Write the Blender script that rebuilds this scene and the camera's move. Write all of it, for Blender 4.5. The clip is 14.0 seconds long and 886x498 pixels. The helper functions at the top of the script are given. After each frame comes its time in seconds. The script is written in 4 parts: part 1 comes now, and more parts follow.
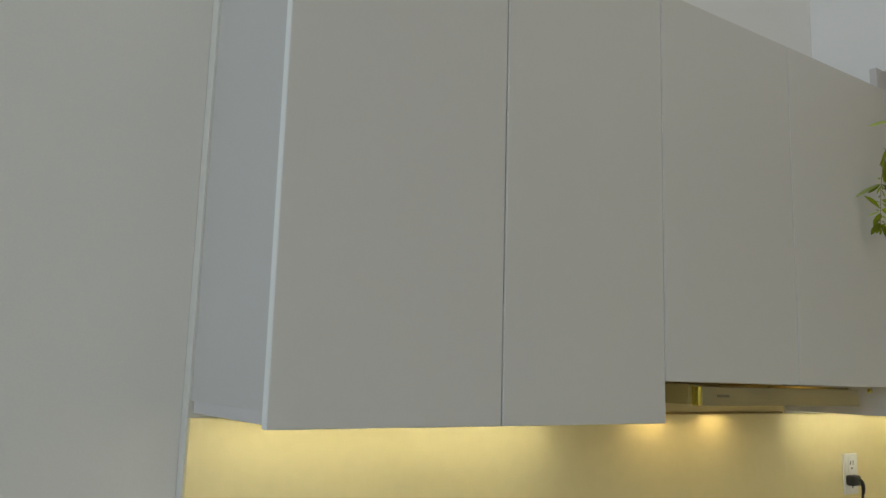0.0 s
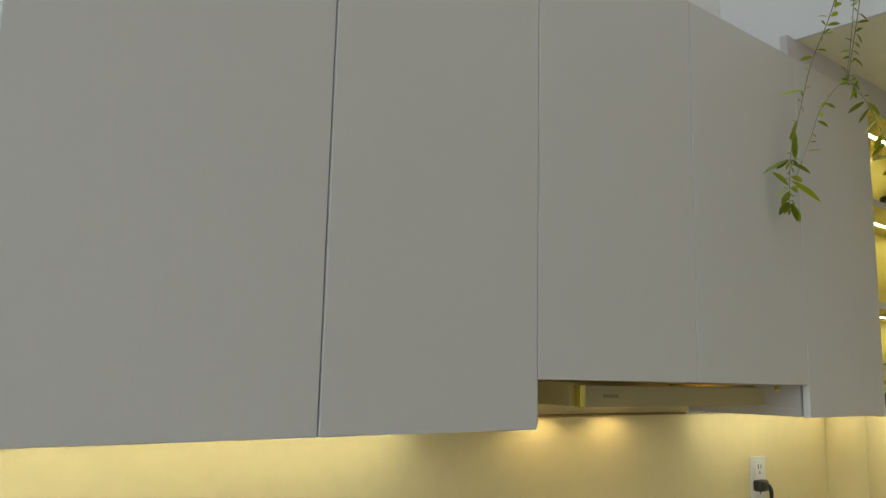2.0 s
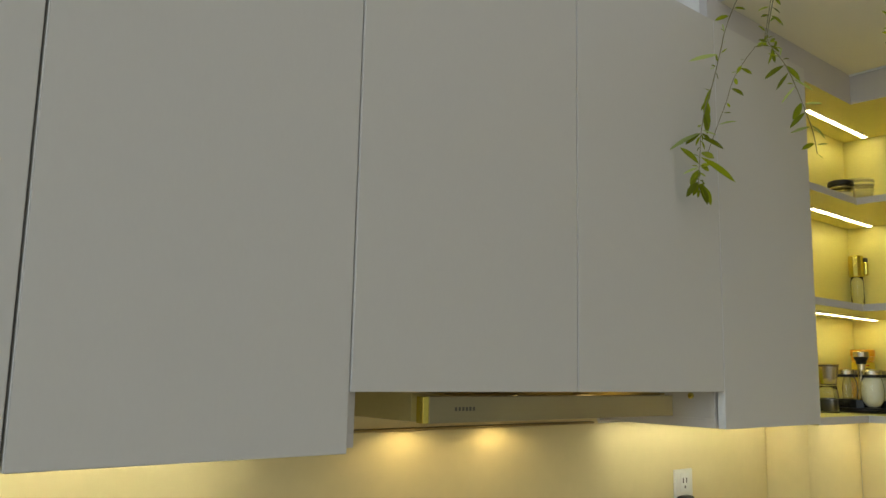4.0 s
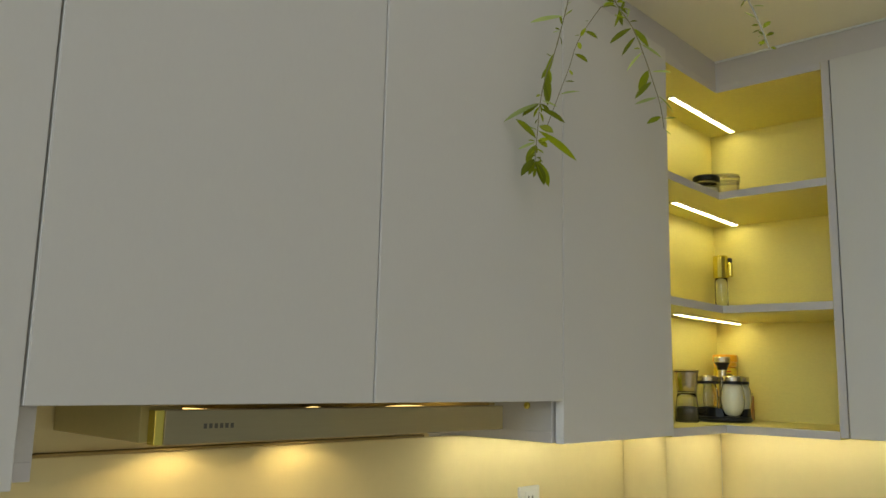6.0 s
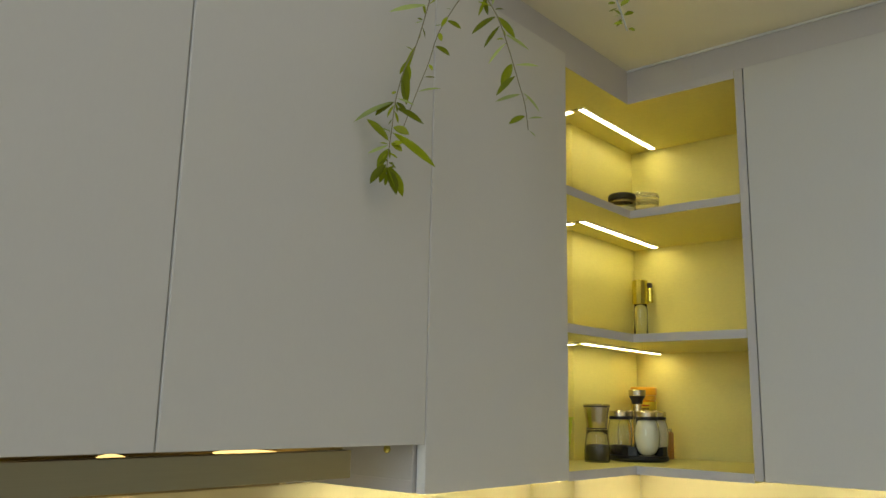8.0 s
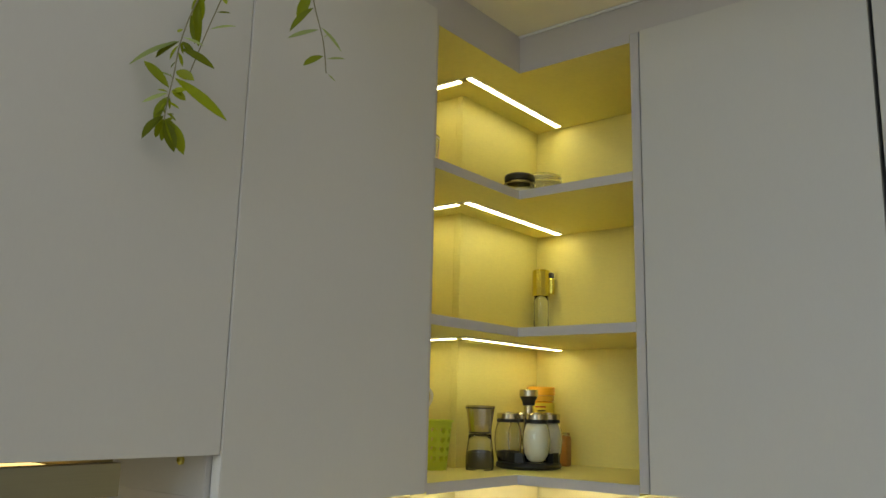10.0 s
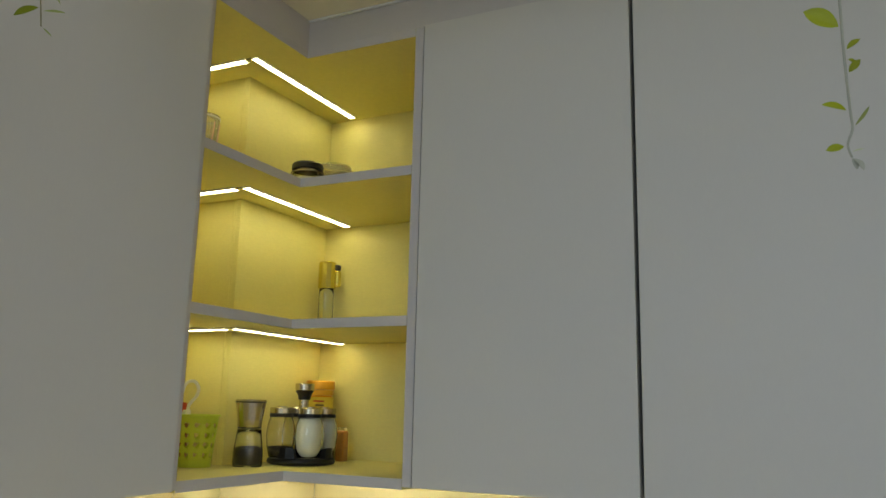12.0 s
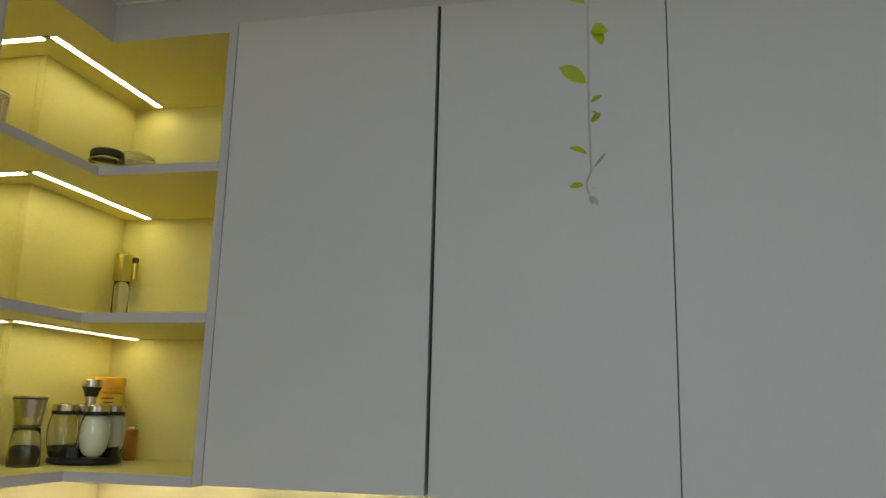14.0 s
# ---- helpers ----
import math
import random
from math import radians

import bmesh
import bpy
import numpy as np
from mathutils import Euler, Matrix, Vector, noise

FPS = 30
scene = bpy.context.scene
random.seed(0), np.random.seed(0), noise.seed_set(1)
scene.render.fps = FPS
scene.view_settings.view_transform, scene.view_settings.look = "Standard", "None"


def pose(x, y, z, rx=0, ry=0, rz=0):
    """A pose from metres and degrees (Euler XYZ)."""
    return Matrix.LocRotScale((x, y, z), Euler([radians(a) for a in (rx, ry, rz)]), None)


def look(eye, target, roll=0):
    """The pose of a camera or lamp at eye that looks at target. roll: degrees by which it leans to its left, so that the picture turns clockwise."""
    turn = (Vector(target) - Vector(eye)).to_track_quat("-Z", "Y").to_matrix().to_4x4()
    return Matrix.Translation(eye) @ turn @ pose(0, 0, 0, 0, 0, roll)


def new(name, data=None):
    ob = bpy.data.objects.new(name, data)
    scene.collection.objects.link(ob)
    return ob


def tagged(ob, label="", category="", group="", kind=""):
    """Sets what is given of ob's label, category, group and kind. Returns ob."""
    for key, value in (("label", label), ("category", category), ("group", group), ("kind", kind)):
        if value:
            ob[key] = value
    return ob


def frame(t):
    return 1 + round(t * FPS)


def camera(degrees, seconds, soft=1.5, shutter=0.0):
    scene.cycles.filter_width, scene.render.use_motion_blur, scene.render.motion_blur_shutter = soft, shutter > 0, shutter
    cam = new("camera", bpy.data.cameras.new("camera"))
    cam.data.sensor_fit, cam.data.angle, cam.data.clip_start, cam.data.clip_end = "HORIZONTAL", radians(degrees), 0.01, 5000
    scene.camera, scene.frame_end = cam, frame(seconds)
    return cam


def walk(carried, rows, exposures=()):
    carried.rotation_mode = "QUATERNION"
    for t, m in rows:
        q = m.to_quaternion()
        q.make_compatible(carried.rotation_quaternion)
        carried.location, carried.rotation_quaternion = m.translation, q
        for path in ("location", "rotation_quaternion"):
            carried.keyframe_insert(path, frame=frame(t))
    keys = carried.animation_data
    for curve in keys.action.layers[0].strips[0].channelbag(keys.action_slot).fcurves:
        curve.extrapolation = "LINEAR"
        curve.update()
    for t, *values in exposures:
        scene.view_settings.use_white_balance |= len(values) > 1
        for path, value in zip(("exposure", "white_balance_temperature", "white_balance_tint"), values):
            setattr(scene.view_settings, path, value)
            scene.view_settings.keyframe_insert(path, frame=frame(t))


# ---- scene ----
cam = camera(57.86, 14.0)
PATH = [
    (0, (-0.2184, 0.0421, 1.5253), (0.9133, 1.6624, 1.8318), 1.67),
    (0.5, (-0.1245, 0.0324, 1.5355), (1.0715, 1.6059, 1.8415), 1.41),
    (1, (-0.0445, 0.0207, 1.5323), (1.1976, 1.5585, 1.8368), 1.26),
    (1.5, (0.0035, 0.0584, 1.5301), (1.2576, 1.5861, 1.8356), 1.21),
    (2, (0.0665, 0.1620, 1.5260), (1.3277, 1.6828, 1.8364), 1.33),
    (2.5, (0.1260, 0.2079, 1.5305), (1.3874, 1.7299, 1.8340), 1.46),
    (3, (0.2368, 0.1895, 1.5489), (1.4998, 1.7112, 1.8475), 1.48),
    (3.2, (0.2811, 0.1694, 1.5515), (1.5455, 1.6898, 1.8511), 1.37),
    (5.3, (0.5878, 0.2349, 1.5497), (1.9277, 1.6904, 1.8435), 1.58),
    (5.5, (0.6225, 0.2539, 1.5488), (1.9996, 1.6727, 1.8491), 1.61),
    (6, (0.6990, 0.2345, 1.5572), (2.1426, 1.5816, 1.8752), 1.33),
    (6.5, (0.7565, 0.1829, 1.5729), (2.2348, 1.4869, 1.9110), 1.17),
    (7, (0.8159, 0.1645, 1.5686), (2.2941, 1.4580, 1.9450), 1.01),
    (7.2, (0.8382, 0.1737, 1.5697), (2.3104, 1.4719, 1.9535), 1.16),
    (9.3, (1.1746, 0.2377, 1.5896), (2.6795, 1.4962, 1.9786), 1.39),
    (9.5, (1.2029, 0.2056, 1.5901), (2.7056, 1.4676, 1.9768), 1.52),
    (10, (1.2375, 0.1796, 1.5894), (2.7677, 1.4088, 1.9735), 1.38),
    (10.5, (1.2588, 0.1623, 1.5888), (2.8215, 1.3503, 1.9713), 1.29),
    (11, (1.2986, 0.1381, 1.5916), (2.9065, 1.2654, 1.9711), 1.35),
    (11.5, (1.3139, 0.1274, 1.5876), (2.9971, 1.1369, 1.9721), 1.45),
    (12, (1.3186, 0.1163, 1.5857), (3.0774, 0.9862, 1.9729), 1.32),
    (12.5, (1.3206, 0.1192, 1.5825), (3.1342, 0.8659, 1.9740), 1.37),
    (13, (1.3180, 0.1086, 1.5854), (3.1741, 0.7430, 1.9754), 1.40),
    (13.5, (1.3036, 0.0961, 1.5863), (3.1916, 0.6261, 1.9796), 1.41),
    (14, (1.2792, 0.0837, 1.5834), (3.1911, 0.5166, 1.9802), 1.47),
]
walk(cam, [(t, look(eye, target, roll)) for t, eye, target, roll in PATH],
     exposures=[(0.0, -0.10, 6660, 9), (3.0, -0.08, 6720, 9), (5.5, 0.0, 6800, 9), (7.0, 0.04, 6750, 9), (9.5, -0.06, 6650, 10), (12.0, -0.15, 6280, 11), (14.0, -0.20, 6240, 12)])

# ---- world, daylight and lamps ----
world = bpy.data.worlds.new("World")
scene.world = world
world.use_nodes = True
wn = world.node_tree.nodes
sky = wn.new("ShaderNodeTexSky")
sky.sky_type, sky.sun_disc, sky.sun_elevation, sky.sun_rotation = "NISHITA", False, radians(40), radians(200)
wn["Background"].inputs["Strength"].default_value = 0.10
world.node_tree.links.new(sky.outputs[0], wn["Background"].inputs["Color"])

DAY_WEST, DAY_SOUTH, DAY_TOP = 41.5, 4.1, 3.3
LED, LED_WHITE = (1.0, 0.915, 0.48), (0.99, 0.96, 0.74)
LED_SHELF, LED_UNDER, LED_CORNER = 17.5, 36.0, 25.0
HOOD_LAMP = 0.40


def window_light(name, m, w, h, power, colour):
    """Daylight in a window's opening."""
    lamp = bpy.data.lights.new(name, "AREA")
    lamp.shape, lamp.size, lamp.size_y, lamp.energy, lamp.color = "RECTANGLE", w, h, power, colour
    ob = new(name, lamp)
    ob.matrix_world = m
    return ob


window_light("daylight_west", look((-2.98, -0.45, 2.5), (2.0, -0.3, 2.35)), 2.4, 1.8, DAY_WEST, (0.72, 0.87, 1.03))
window_light("daylight_south", look((0.1, -3.18, 1.9), (0.3, 1.0, 1.9)), 3.6, 2.0, DAY_SOUTH, (1.0, 0.87, 0.60))

window_light("daylight_skylight", look((0.7, 0.0, 3.58), (0.8, 0.15, 0.0)), 1.4, 1.2, DAY_TOP, (1.0, 0.96, 0.84))


def spot(x, y, z, power):
    lamp = bpy.data.lights.new("hood_spot", "SPOT")
    lamp.spot_size, lamp.spot_blend = radians(150), 0.35
    lamp.energy, lamp.color, lamp.shadow_soft_size = power, (1.0, 0.79, 0.42), 0.006
    ob = new("hood_spot", lamp)
    ob.matrix_world = look((x, y, z), (x, y + 0.02, z - 1))


for sx in (1.309, 1.533):
    spot(sx, 1.276, 1.4655, HOOD_LAMP)


# ---- materials ----
def material(name, colour, rough=0.5, metal=0.0, vary=0.06, grain=(40, 40, 40), bump=0.05, coarse=2.5, emit=None, strength=0.0,
             glass=0.0, ior=1.45, spec=0.5, random_tint=0.0, leafy=0.0):
    """A procedural surface: two scales of noise in the colour, a fine relief."""
    m = bpy.data.materials.new(name)
    m.use_nodes = True
    nt = m.node_tree
    n, l = nt.nodes, nt.links
    b = n["Principled BSDF"]
    b.inputs["Roughness"].default_value, b.inputs["Metallic"].default_value = rough, metal
    b.inputs["Transmission Weight"].default_value, b.inputs["IOR"].default_value = glass, ior
    b.inputs["Specular IOR Level"].default_value = spec
    b.inputs["Base Color"].default_value = (*colour, 1)
    tc = n.new("ShaderNodeTexCoord")
    mp = n.new("ShaderNodeMapping")
    mp.inputs["Scale"].default_value = grain
    l.new(tc.outputs["Object"], mp.inputs["Vector"])
    fine = n.new("ShaderNodeTexNoise")
    fine.inputs["Scale"].default_value, fine.inputs["Detail"].default_value = 4.0, 5.0
    l.new(mp.outputs[0], fine.inputs["Vector"])
    big = n.new("ShaderNodeTexNoise")
    big.inputs["Scale"].default_value, big.inputs["Detail"].default_value = coarse, 3.0
    l.new(tc.outputs["Object"], big.inputs["Vector"])
    both = n.new("ShaderNodeMath")
    both.operation = "ADD"
    l.new(fine.outputs["Fac"], both.inputs[0])
    l.new(big.outputs["Fac"], both.inputs[1])
    level = n.new("ShaderNodeMapRange")
    level.inputs["From Min"].default_value, level.inputs["From Max"].default_value = 0.6, 1.4
    level.inputs["To Min"].default_value, level.inputs["To Max"].default_value = 1 - vary, 1 + vary
    l.new(both.outputs[0], level.inputs["Value"])
    value = level.outputs[0]
    if random_tint:
        info = n.new("ShaderNodeObjectInfo")
        rr = n.new("ShaderNodeMapRange")
        rr.inputs["To Min"].default_value, rr.inputs["To Max"].default_value = 1 - random_tint, 1 + random_tint
        l.new(info.outputs["Random"], rr.inputs["Value"])
        mul = n.new("ShaderNodeMath")
        mul.operation = "MULTIPLY"
        l.new(value, mul.inputs[0])
        l.new(rr.outputs[0], mul.inputs[1])
        value = mul.outputs[0]
    mix = n.new("ShaderNodeMix")
    mix.data_type, mix.blend_type = "RGBA", "MULTIPLY"
    mix.inputs["Factor"].default_value = 1.0
    mix.inputs["A"].default_value = (*colour, 1)
    l.new(value, mix.inputs["B"])
    l.new(mix.outputs["Result"], b.inputs["Base Color"])
    if bump:
        bp = n.new("ShaderNodeBump")
        bp.inputs["Strength"].default_value, bp.inputs["Distance"].default_value = bump, 0.002
        l.new(fine.outputs["Fac"], bp.inputs["Height"])
        l.new(bp.outputs[0], b.inputs["Normal"])
    if leafy:
        tr = n.new("ShaderNodeBsdfTranslucent")
        l.new(mix.outputs["Result"], tr.inputs["Color"])
        ms = n.new("ShaderNodeMixShader")
        ms.inputs[0].default_value = leafy
        l.new(b.outputs[0], ms.inputs[1])
        l.new(tr.outputs[0], ms.inputs[2])
        l.new(ms.outputs[0], n["Material Output"].inputs["Surface"])
    if emit:
        b.inputs["Emission Color"].default_value = (*emit, 1)
        b.inputs["Emission Strength"].default_value = strength
    return m


M = dict(
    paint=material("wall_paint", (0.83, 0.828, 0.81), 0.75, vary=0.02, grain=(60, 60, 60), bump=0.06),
    # darker copy of the wall paint: the lower wall's dimmer light is in the colour
    wall_shaded=material("shaded_wall_paint", (0.69, 0.67, 0.62), 0.8, vary=0.03, grain=(60, 60, 60), bump=0.06),
    ceiling=material("ceiling_paint", (0.93, 0.87, 0.66), 0.8, vary=0.02, grain=(60, 60, 60), bump=0.05),
    floor=material("floor_tile", (0.60, 0.52, 0.39), 0.35, vary=0.08),
    door=material("linen_laminate", (0.66, 0.643, 0.600), 0.45, vary=0.014, grain=(70, 70, 22), bump=0.025, coarse=1.6),
    carcass=material("carcass_laminate", (0.57, 0.555, 0.53), 0.5, vary=0.03, grain=(60, 60, 60), bump=0.04),
    # pale laminate with part of the strips' yellow glow put into its colour
    shelf=material("glow_tinted_laminate", (0.77, 0.69, 0.255), 0.5, vary=0.05, grain=(25, 25, 90), bump=0.05),
    edge=material("edge_band", (0.60, 0.575, 0.56), 0.45, vary=0.02, grain=(50, 50, 50), bump=0.03),
    splash=material("painted_glass", (0.80, 0.675, 0.35), 0.38, vary=0.03, grain=(8, 8, 8), bump=0.0),
    steel=material("brushed_steel", (0.34, 0.30, 0.19), 0.34, metal=1.0, vary=0.05, grain=(4, 160, 160), bump=0.03),
    cap_steel=material("satin_steel", (0.64, 0.58, 0.44), 0.26, metal=1.0, vary=0.05, grain=(160, 160, 4), bump=0.02),
    steel_top=material("polished_steel", (0.55, 0.50, 0.42), 0.12, metal=1.0, vary=0.03, bump=0.0),
    brass=material("brass_cap", (0.72, 0.62, 0.14), 0.25, metal=1.0, vary=0.03, bump=0.0),
    black=material("black_plastic", (0.015, 0.015, 0.014), 0.4, vary=0.1, bump=0.02),
    # near-black colour used as shade in gaps and inside cabinets
    dark=material("painted_gap_shade", (0.04, 0.038, 0.035), 0.7, vary=0.05, bump=0.0),
    wood=material("brown_trim", (0.34, 0.24, 0.08), 0.6, vary=0.15, bump=0.0),
    white=material("white_plastic", (0.80, 0.79, 0.74), 0.35, vary=0.02, bump=0.0),
    caulk=material("white_sealant", (0.82, 0.82, 0.80), 0.5, vary=0.03, bump=0.0),
    glass=material("clear_glass", (0.97, 0.98, 0.95), 0.02, glass=1.0, vary=0.0, bump=0.0),
    clear=material("clear_plastic", (0.95, 0.95, 0.88), 0.08, glass=0.85, ior=1.3, vary=0.01, bump=0.0),
    salt=material("white_salt", (0.80, 0.74, 0.54), 0.9, vary=0.04, bump=0.2),
    pepper=material("peppercorns", (0.055, 0.042, 0.024), 0.8, vary=0.5, grain=(120, 120, 120), bump=0.8),
    spice=material("yellow_spice", (0.55, 0.38, 0.06), 0.9, vary=0.25, bump=0.4),
    green=material("lime_plastic", (0.66, 0.76, 0.07), 0.4, leafy=0.25, vary=0.03, bump=0.0),
    orange=material("orange_plastic", (0.90, 0.45, 0.025), 0.35, vary=0.03, bump=0.0),
    yellow=material("yellow_label", (0.80, 0.62, 0.06), 0.5, vary=0.03, bump=0.0),
    red=material("red_print", (0.55, 0.06, 0.03), 0.5, vary=0.05, bump=0.0),
    brown=material("amber_plastic", (0.45, 0.22, 0.06), 0.3, vary=0.08, bump=0.0),
    grey_ink=material("grey_print", (0.10, 0.09, 0.07), 0.5, vary=0.02, bump=0.0),
    amber=material("amber_clear_plastic", (0.88, 0.50, 0.05), 0.3, vary=0.04, bump=0.0),
    ink=material("dark_print", (0.05, 0.045, 0.04), 0.5, vary=0.02, bump=0.0),
    pink=material("pink_print", (0.80, 0.56, 0.46), 0.5, vary=0.04, bump=0.0),
    leaf=material("leaf_green", (0.245, 0.288, 0.005), 0.5, spec=0.25, leafy=0.35, vary=0.20, grain=(60, 60, 60), bump=0.15, random_tint=0.45),
    leaf_pale=material("leaf_pale", (0.40, 0.48, 0.14), 0.45, leafy=0.35, vary=0.15, grain=(60, 60, 60), bump=0.15, random_tint=0.25),
    leaf_lime=material("leaf_lime", (0.36, 0.41, 0.010), 0.4, leafy=0.35, vary=0.15, grain=(60, 60, 60), bump=0.1, random_tint=0.2),
    stem=material("stem", (0.22, 0.20, 0.10), 0.6, vary=0.2, bump=0.2),
    stem_pale=material("stem_pale", (0.42, 0.42, 0.33), 0.6, vary=0.12, bump=0.1),
    soil=material("soil", (0.05, 0.035, 0.025), 0.9, vary=0.4, bump=0.6),
    led_shelf=material("led_shelf", (0.9, 0.9, 0.85), 0.4, vary=0.0, bump=0.0, emit=LED, strength=LED_SHELF),
    led_under=material("led_under", (0.9, 0.9, 0.85), 0.4, vary=0.0, bump=0.0, emit=LED_WHITE, strength=LED_UNDER),
    led_corner=material("led_corner", (0.9, 0.9, 0.85), 0.4, vary=0.0, bump=0.0, emit=LED_WHITE, strength=LED_CORNER),
    # emission that imitates bright reflections on the hood's top plate
    gleam=material("plate_gleam", (0.9, 0.8, 0.5), 0.3, vary=0.0, bump=0.0, emit=(1.0, 0.70, 0.25), strength=1.6),
    # hood body colour holds the yellow of the warm light round it
    hood_body=material("warm_lit_hood", (0.42, 0.35, 0.14), 0.45, metal=0.0, vary=0.05, bump=0.02),
    lens=material("lamp_lens", (0.9, 0.85, 0.7), 0.3, vary=0.0, bump=0.0, emit=(1.0, 0.78, 0.4), strength=2.5),
)


# ---- building helpers ----
def finish(name, bm, mat, parent=None, smooth=False):
    me = bpy.data.meshes.new(name)
    bmesh.ops.recalc_face_normals(bm, faces=bm.faces)
    bm.to_mesh(me)
    bm.free()
    if smooth:
        for p in me.polygons:
            p.use_smooth = True
    me.materials.append(mat)
    ob = new(name, me)
    if parent is not None:
        ob.parent = parent
        ob.matrix_parent_inverse = parent.matrix_basis.inverted()
    return ob


def part(name, bm, mat, parent, label="", smooth=False):
    ob = finish(name, bm, mat, parent, smooth)
    return tagged(ob, label) if label else ob


def empty(name, at, label, category, group="", kind=""):
    ob = new(name)
    ob.empty_display_size = 0.05
    ob.location = at
    ob.matrix_basis = Matrix.Translation(at)
    return tagged(ob, label, category, group, kind)


def box(x0, x1, y0, y1, z0, z1, bevel=0.0, bm=None):
    bm = bm or bmesh.new()
    made = bmesh.ops.create_cube(bm, size=1.0)["verts"]
    for v in made:
        v.co = Vector((x0 + (v.co.x + 0.5) * (x1 - x0), y0 + (v.co.y + 0.5) * (y1 - y0), z0 + (v.co.z + 0.5) * (z1 - z0)))
    if bevel:
        edges = list({e for v in made for e in v.link_edges})
        bmesh.ops.bevel(bm, geom=edges, offset=bevel, segments=2, affect="EDGES", profile=0.5)
    return bm


def prism(points, z0, z1, bevel=0.0):
    """An upright prism over a plan outline."""
    bm = bmesh.new()
    low = [bm.verts.new((x, y, z0)) for x, y in points]
    high = [bm.verts.new((x, y, z1)) for x, y in points]
    bm.faces.new(low[::-1])
    bm.faces.new(high)
    n = len(points)
    for i in range(n):
        bm.faces.new((low[i], low[(i + 1) % n], high[(i + 1) % n], high[i]))
    if bevel:
        bmesh.ops.bevel(bm, geom=list(bm.edges), offset=bevel, segments=1, affect="EDGES")
    return bm


def lathe(profile, at, steps=32, closed=True):
    """A turned form from (radius, height) pairs round the upright through at."""
    bm = bmesh.new()
    rings = []
    for r, h in profile:
        rings.append([bm.verts.new((at[0] + r * math.cos(2 * math.pi * k / steps), at[1] + r * math.sin(2 * math.pi * k / steps), at[2] + h)) for k in range(steps)])
    for a, b in zip(rings, rings[1:]):
        for k in range(steps):
            bm.faces.new((a[k], a[(k + 1) % steps], b[(k + 1) % steps], b[k]))
    if closed:
        bm.faces.new(rings[0][::-1])
        bm.faces.new(rings[-1])
    return bm


def tube(points, radius, steps=8, end_radius=None):
    """A round bar along points, which may taper."""
    bm = bmesh.new()
    pts = [Vector(p) for p in points]
    rings = []
    for i, p in enumerate(pts):
        d = (pts[min(i + 1, len(pts) - 1)] - pts[max(i - 1, 0)]).normalized()
        side = d.cross(Vector((0.31, 0.87, 0.2))).normalized()
        up = d.cross(side)
        r = radius if end_radius is None else radius + (end_radius - radius) * i / (len(pts) - 1)
        rings.append([bm.verts.new(p + r * (math.cos(2 * math.pi * k / steps) * side + math.sin(2 * math.pi * k / steps) * up)) for k in range(steps)])
    for a, b in zip(rings, rings[1:]):
        for k in range(steps):
            bm.faces.new((a[k], a[(k + 1) % steps], b[(k + 1) % steps], b[k]))
    bm.faces.new(rings[0][::-1])
    bm.faces.new(rings[-1])
    return bm


def curve_points(points, n):
    """n + 1 points on a smooth line through points."""
    pts = [Vector(p) for p in points]
    out = []
    for k in range(n + 1):
        s = k / n * (len(pts) - 1)
        i = min(int(s), len(pts) - 2)
        f = s - i
        p0, p1, p2, p3 = pts[max(i - 1, 0)], pts[i], pts[i + 1], pts[min(i + 2, len(pts) - 1)]
        out.append(0.5 * (2 * p1 + (p2 - p0) * f + (2 * p0 - 5 * p1 + 4 * p2 - p3) * f * f + (3 * p1 - p0 - 3 * p2 + p3) * f ** 3))
    return out


# ---- the room ----
WALL_N, WALL_E, WALL_S, WALL_W, TOP = 1.357, 2.930, -3.2, -3.0, 3.6
UPPER_N, LEFT_N, RETURN_X = 1.254, 1.387, 0.2068
SOFFIT_X, SOFFIT_Z = 1.917, 2.3617


def wall(name, bm, label, mat="paint"):
    return tagged(finish(name, bm, M[mat]), label, "wall", kind="structure")


# lower north walls take the darkened paint in place of weaker light
wall("wall_north_left", box(WALL_W - 0.15, RETURN_X - 0.0005, LEFT_N, WALL_N + 0.15, 0, TOP), "smooth white wall set back beside the kitchen run, dimmer light put into its colour", "wall_shaded")
wall("wall_north", box(RETURN_X, WALL_E + 0.15, WALL_N, WALL_N + 0.15, 0, 2.30), "smooth white kitchen wall behind the cabinets, dimmer light put into its colour", "wall_shaded")
wall("wall_north_upper", box(RETURN_X, WALL_E + 0.15, UPPER_N, WALL_N + 0.15, 2.3002, TOP), "white painted upper kitchen wall above the cabinets")
wall("wall_east", box(WALL_E, WALL_E + 0.15, WALL_S, UPPER_N - 0.002, 0, TOP), "off-white painted wall of the kitchen's second run")


def wall_with_opening(name, along_x, plane0, plane1, a0, a1, o0, o1, z0, z1, label):
    bm = bmesh.new()
    for u0, u1, w0, w1 in ((a0, o0, 0, TOP), (o1, a1, 0, TOP), (o0, o1, 0, z0), (o0, o1, z1, TOP)):
        if along_x:
            box(u0, u1, plane0, plane1, w0, w1, bm=bm)
        else:
            box(plane0, plane1, u0, u1, w0, w1, bm=bm)
    wall(name, bm, label)


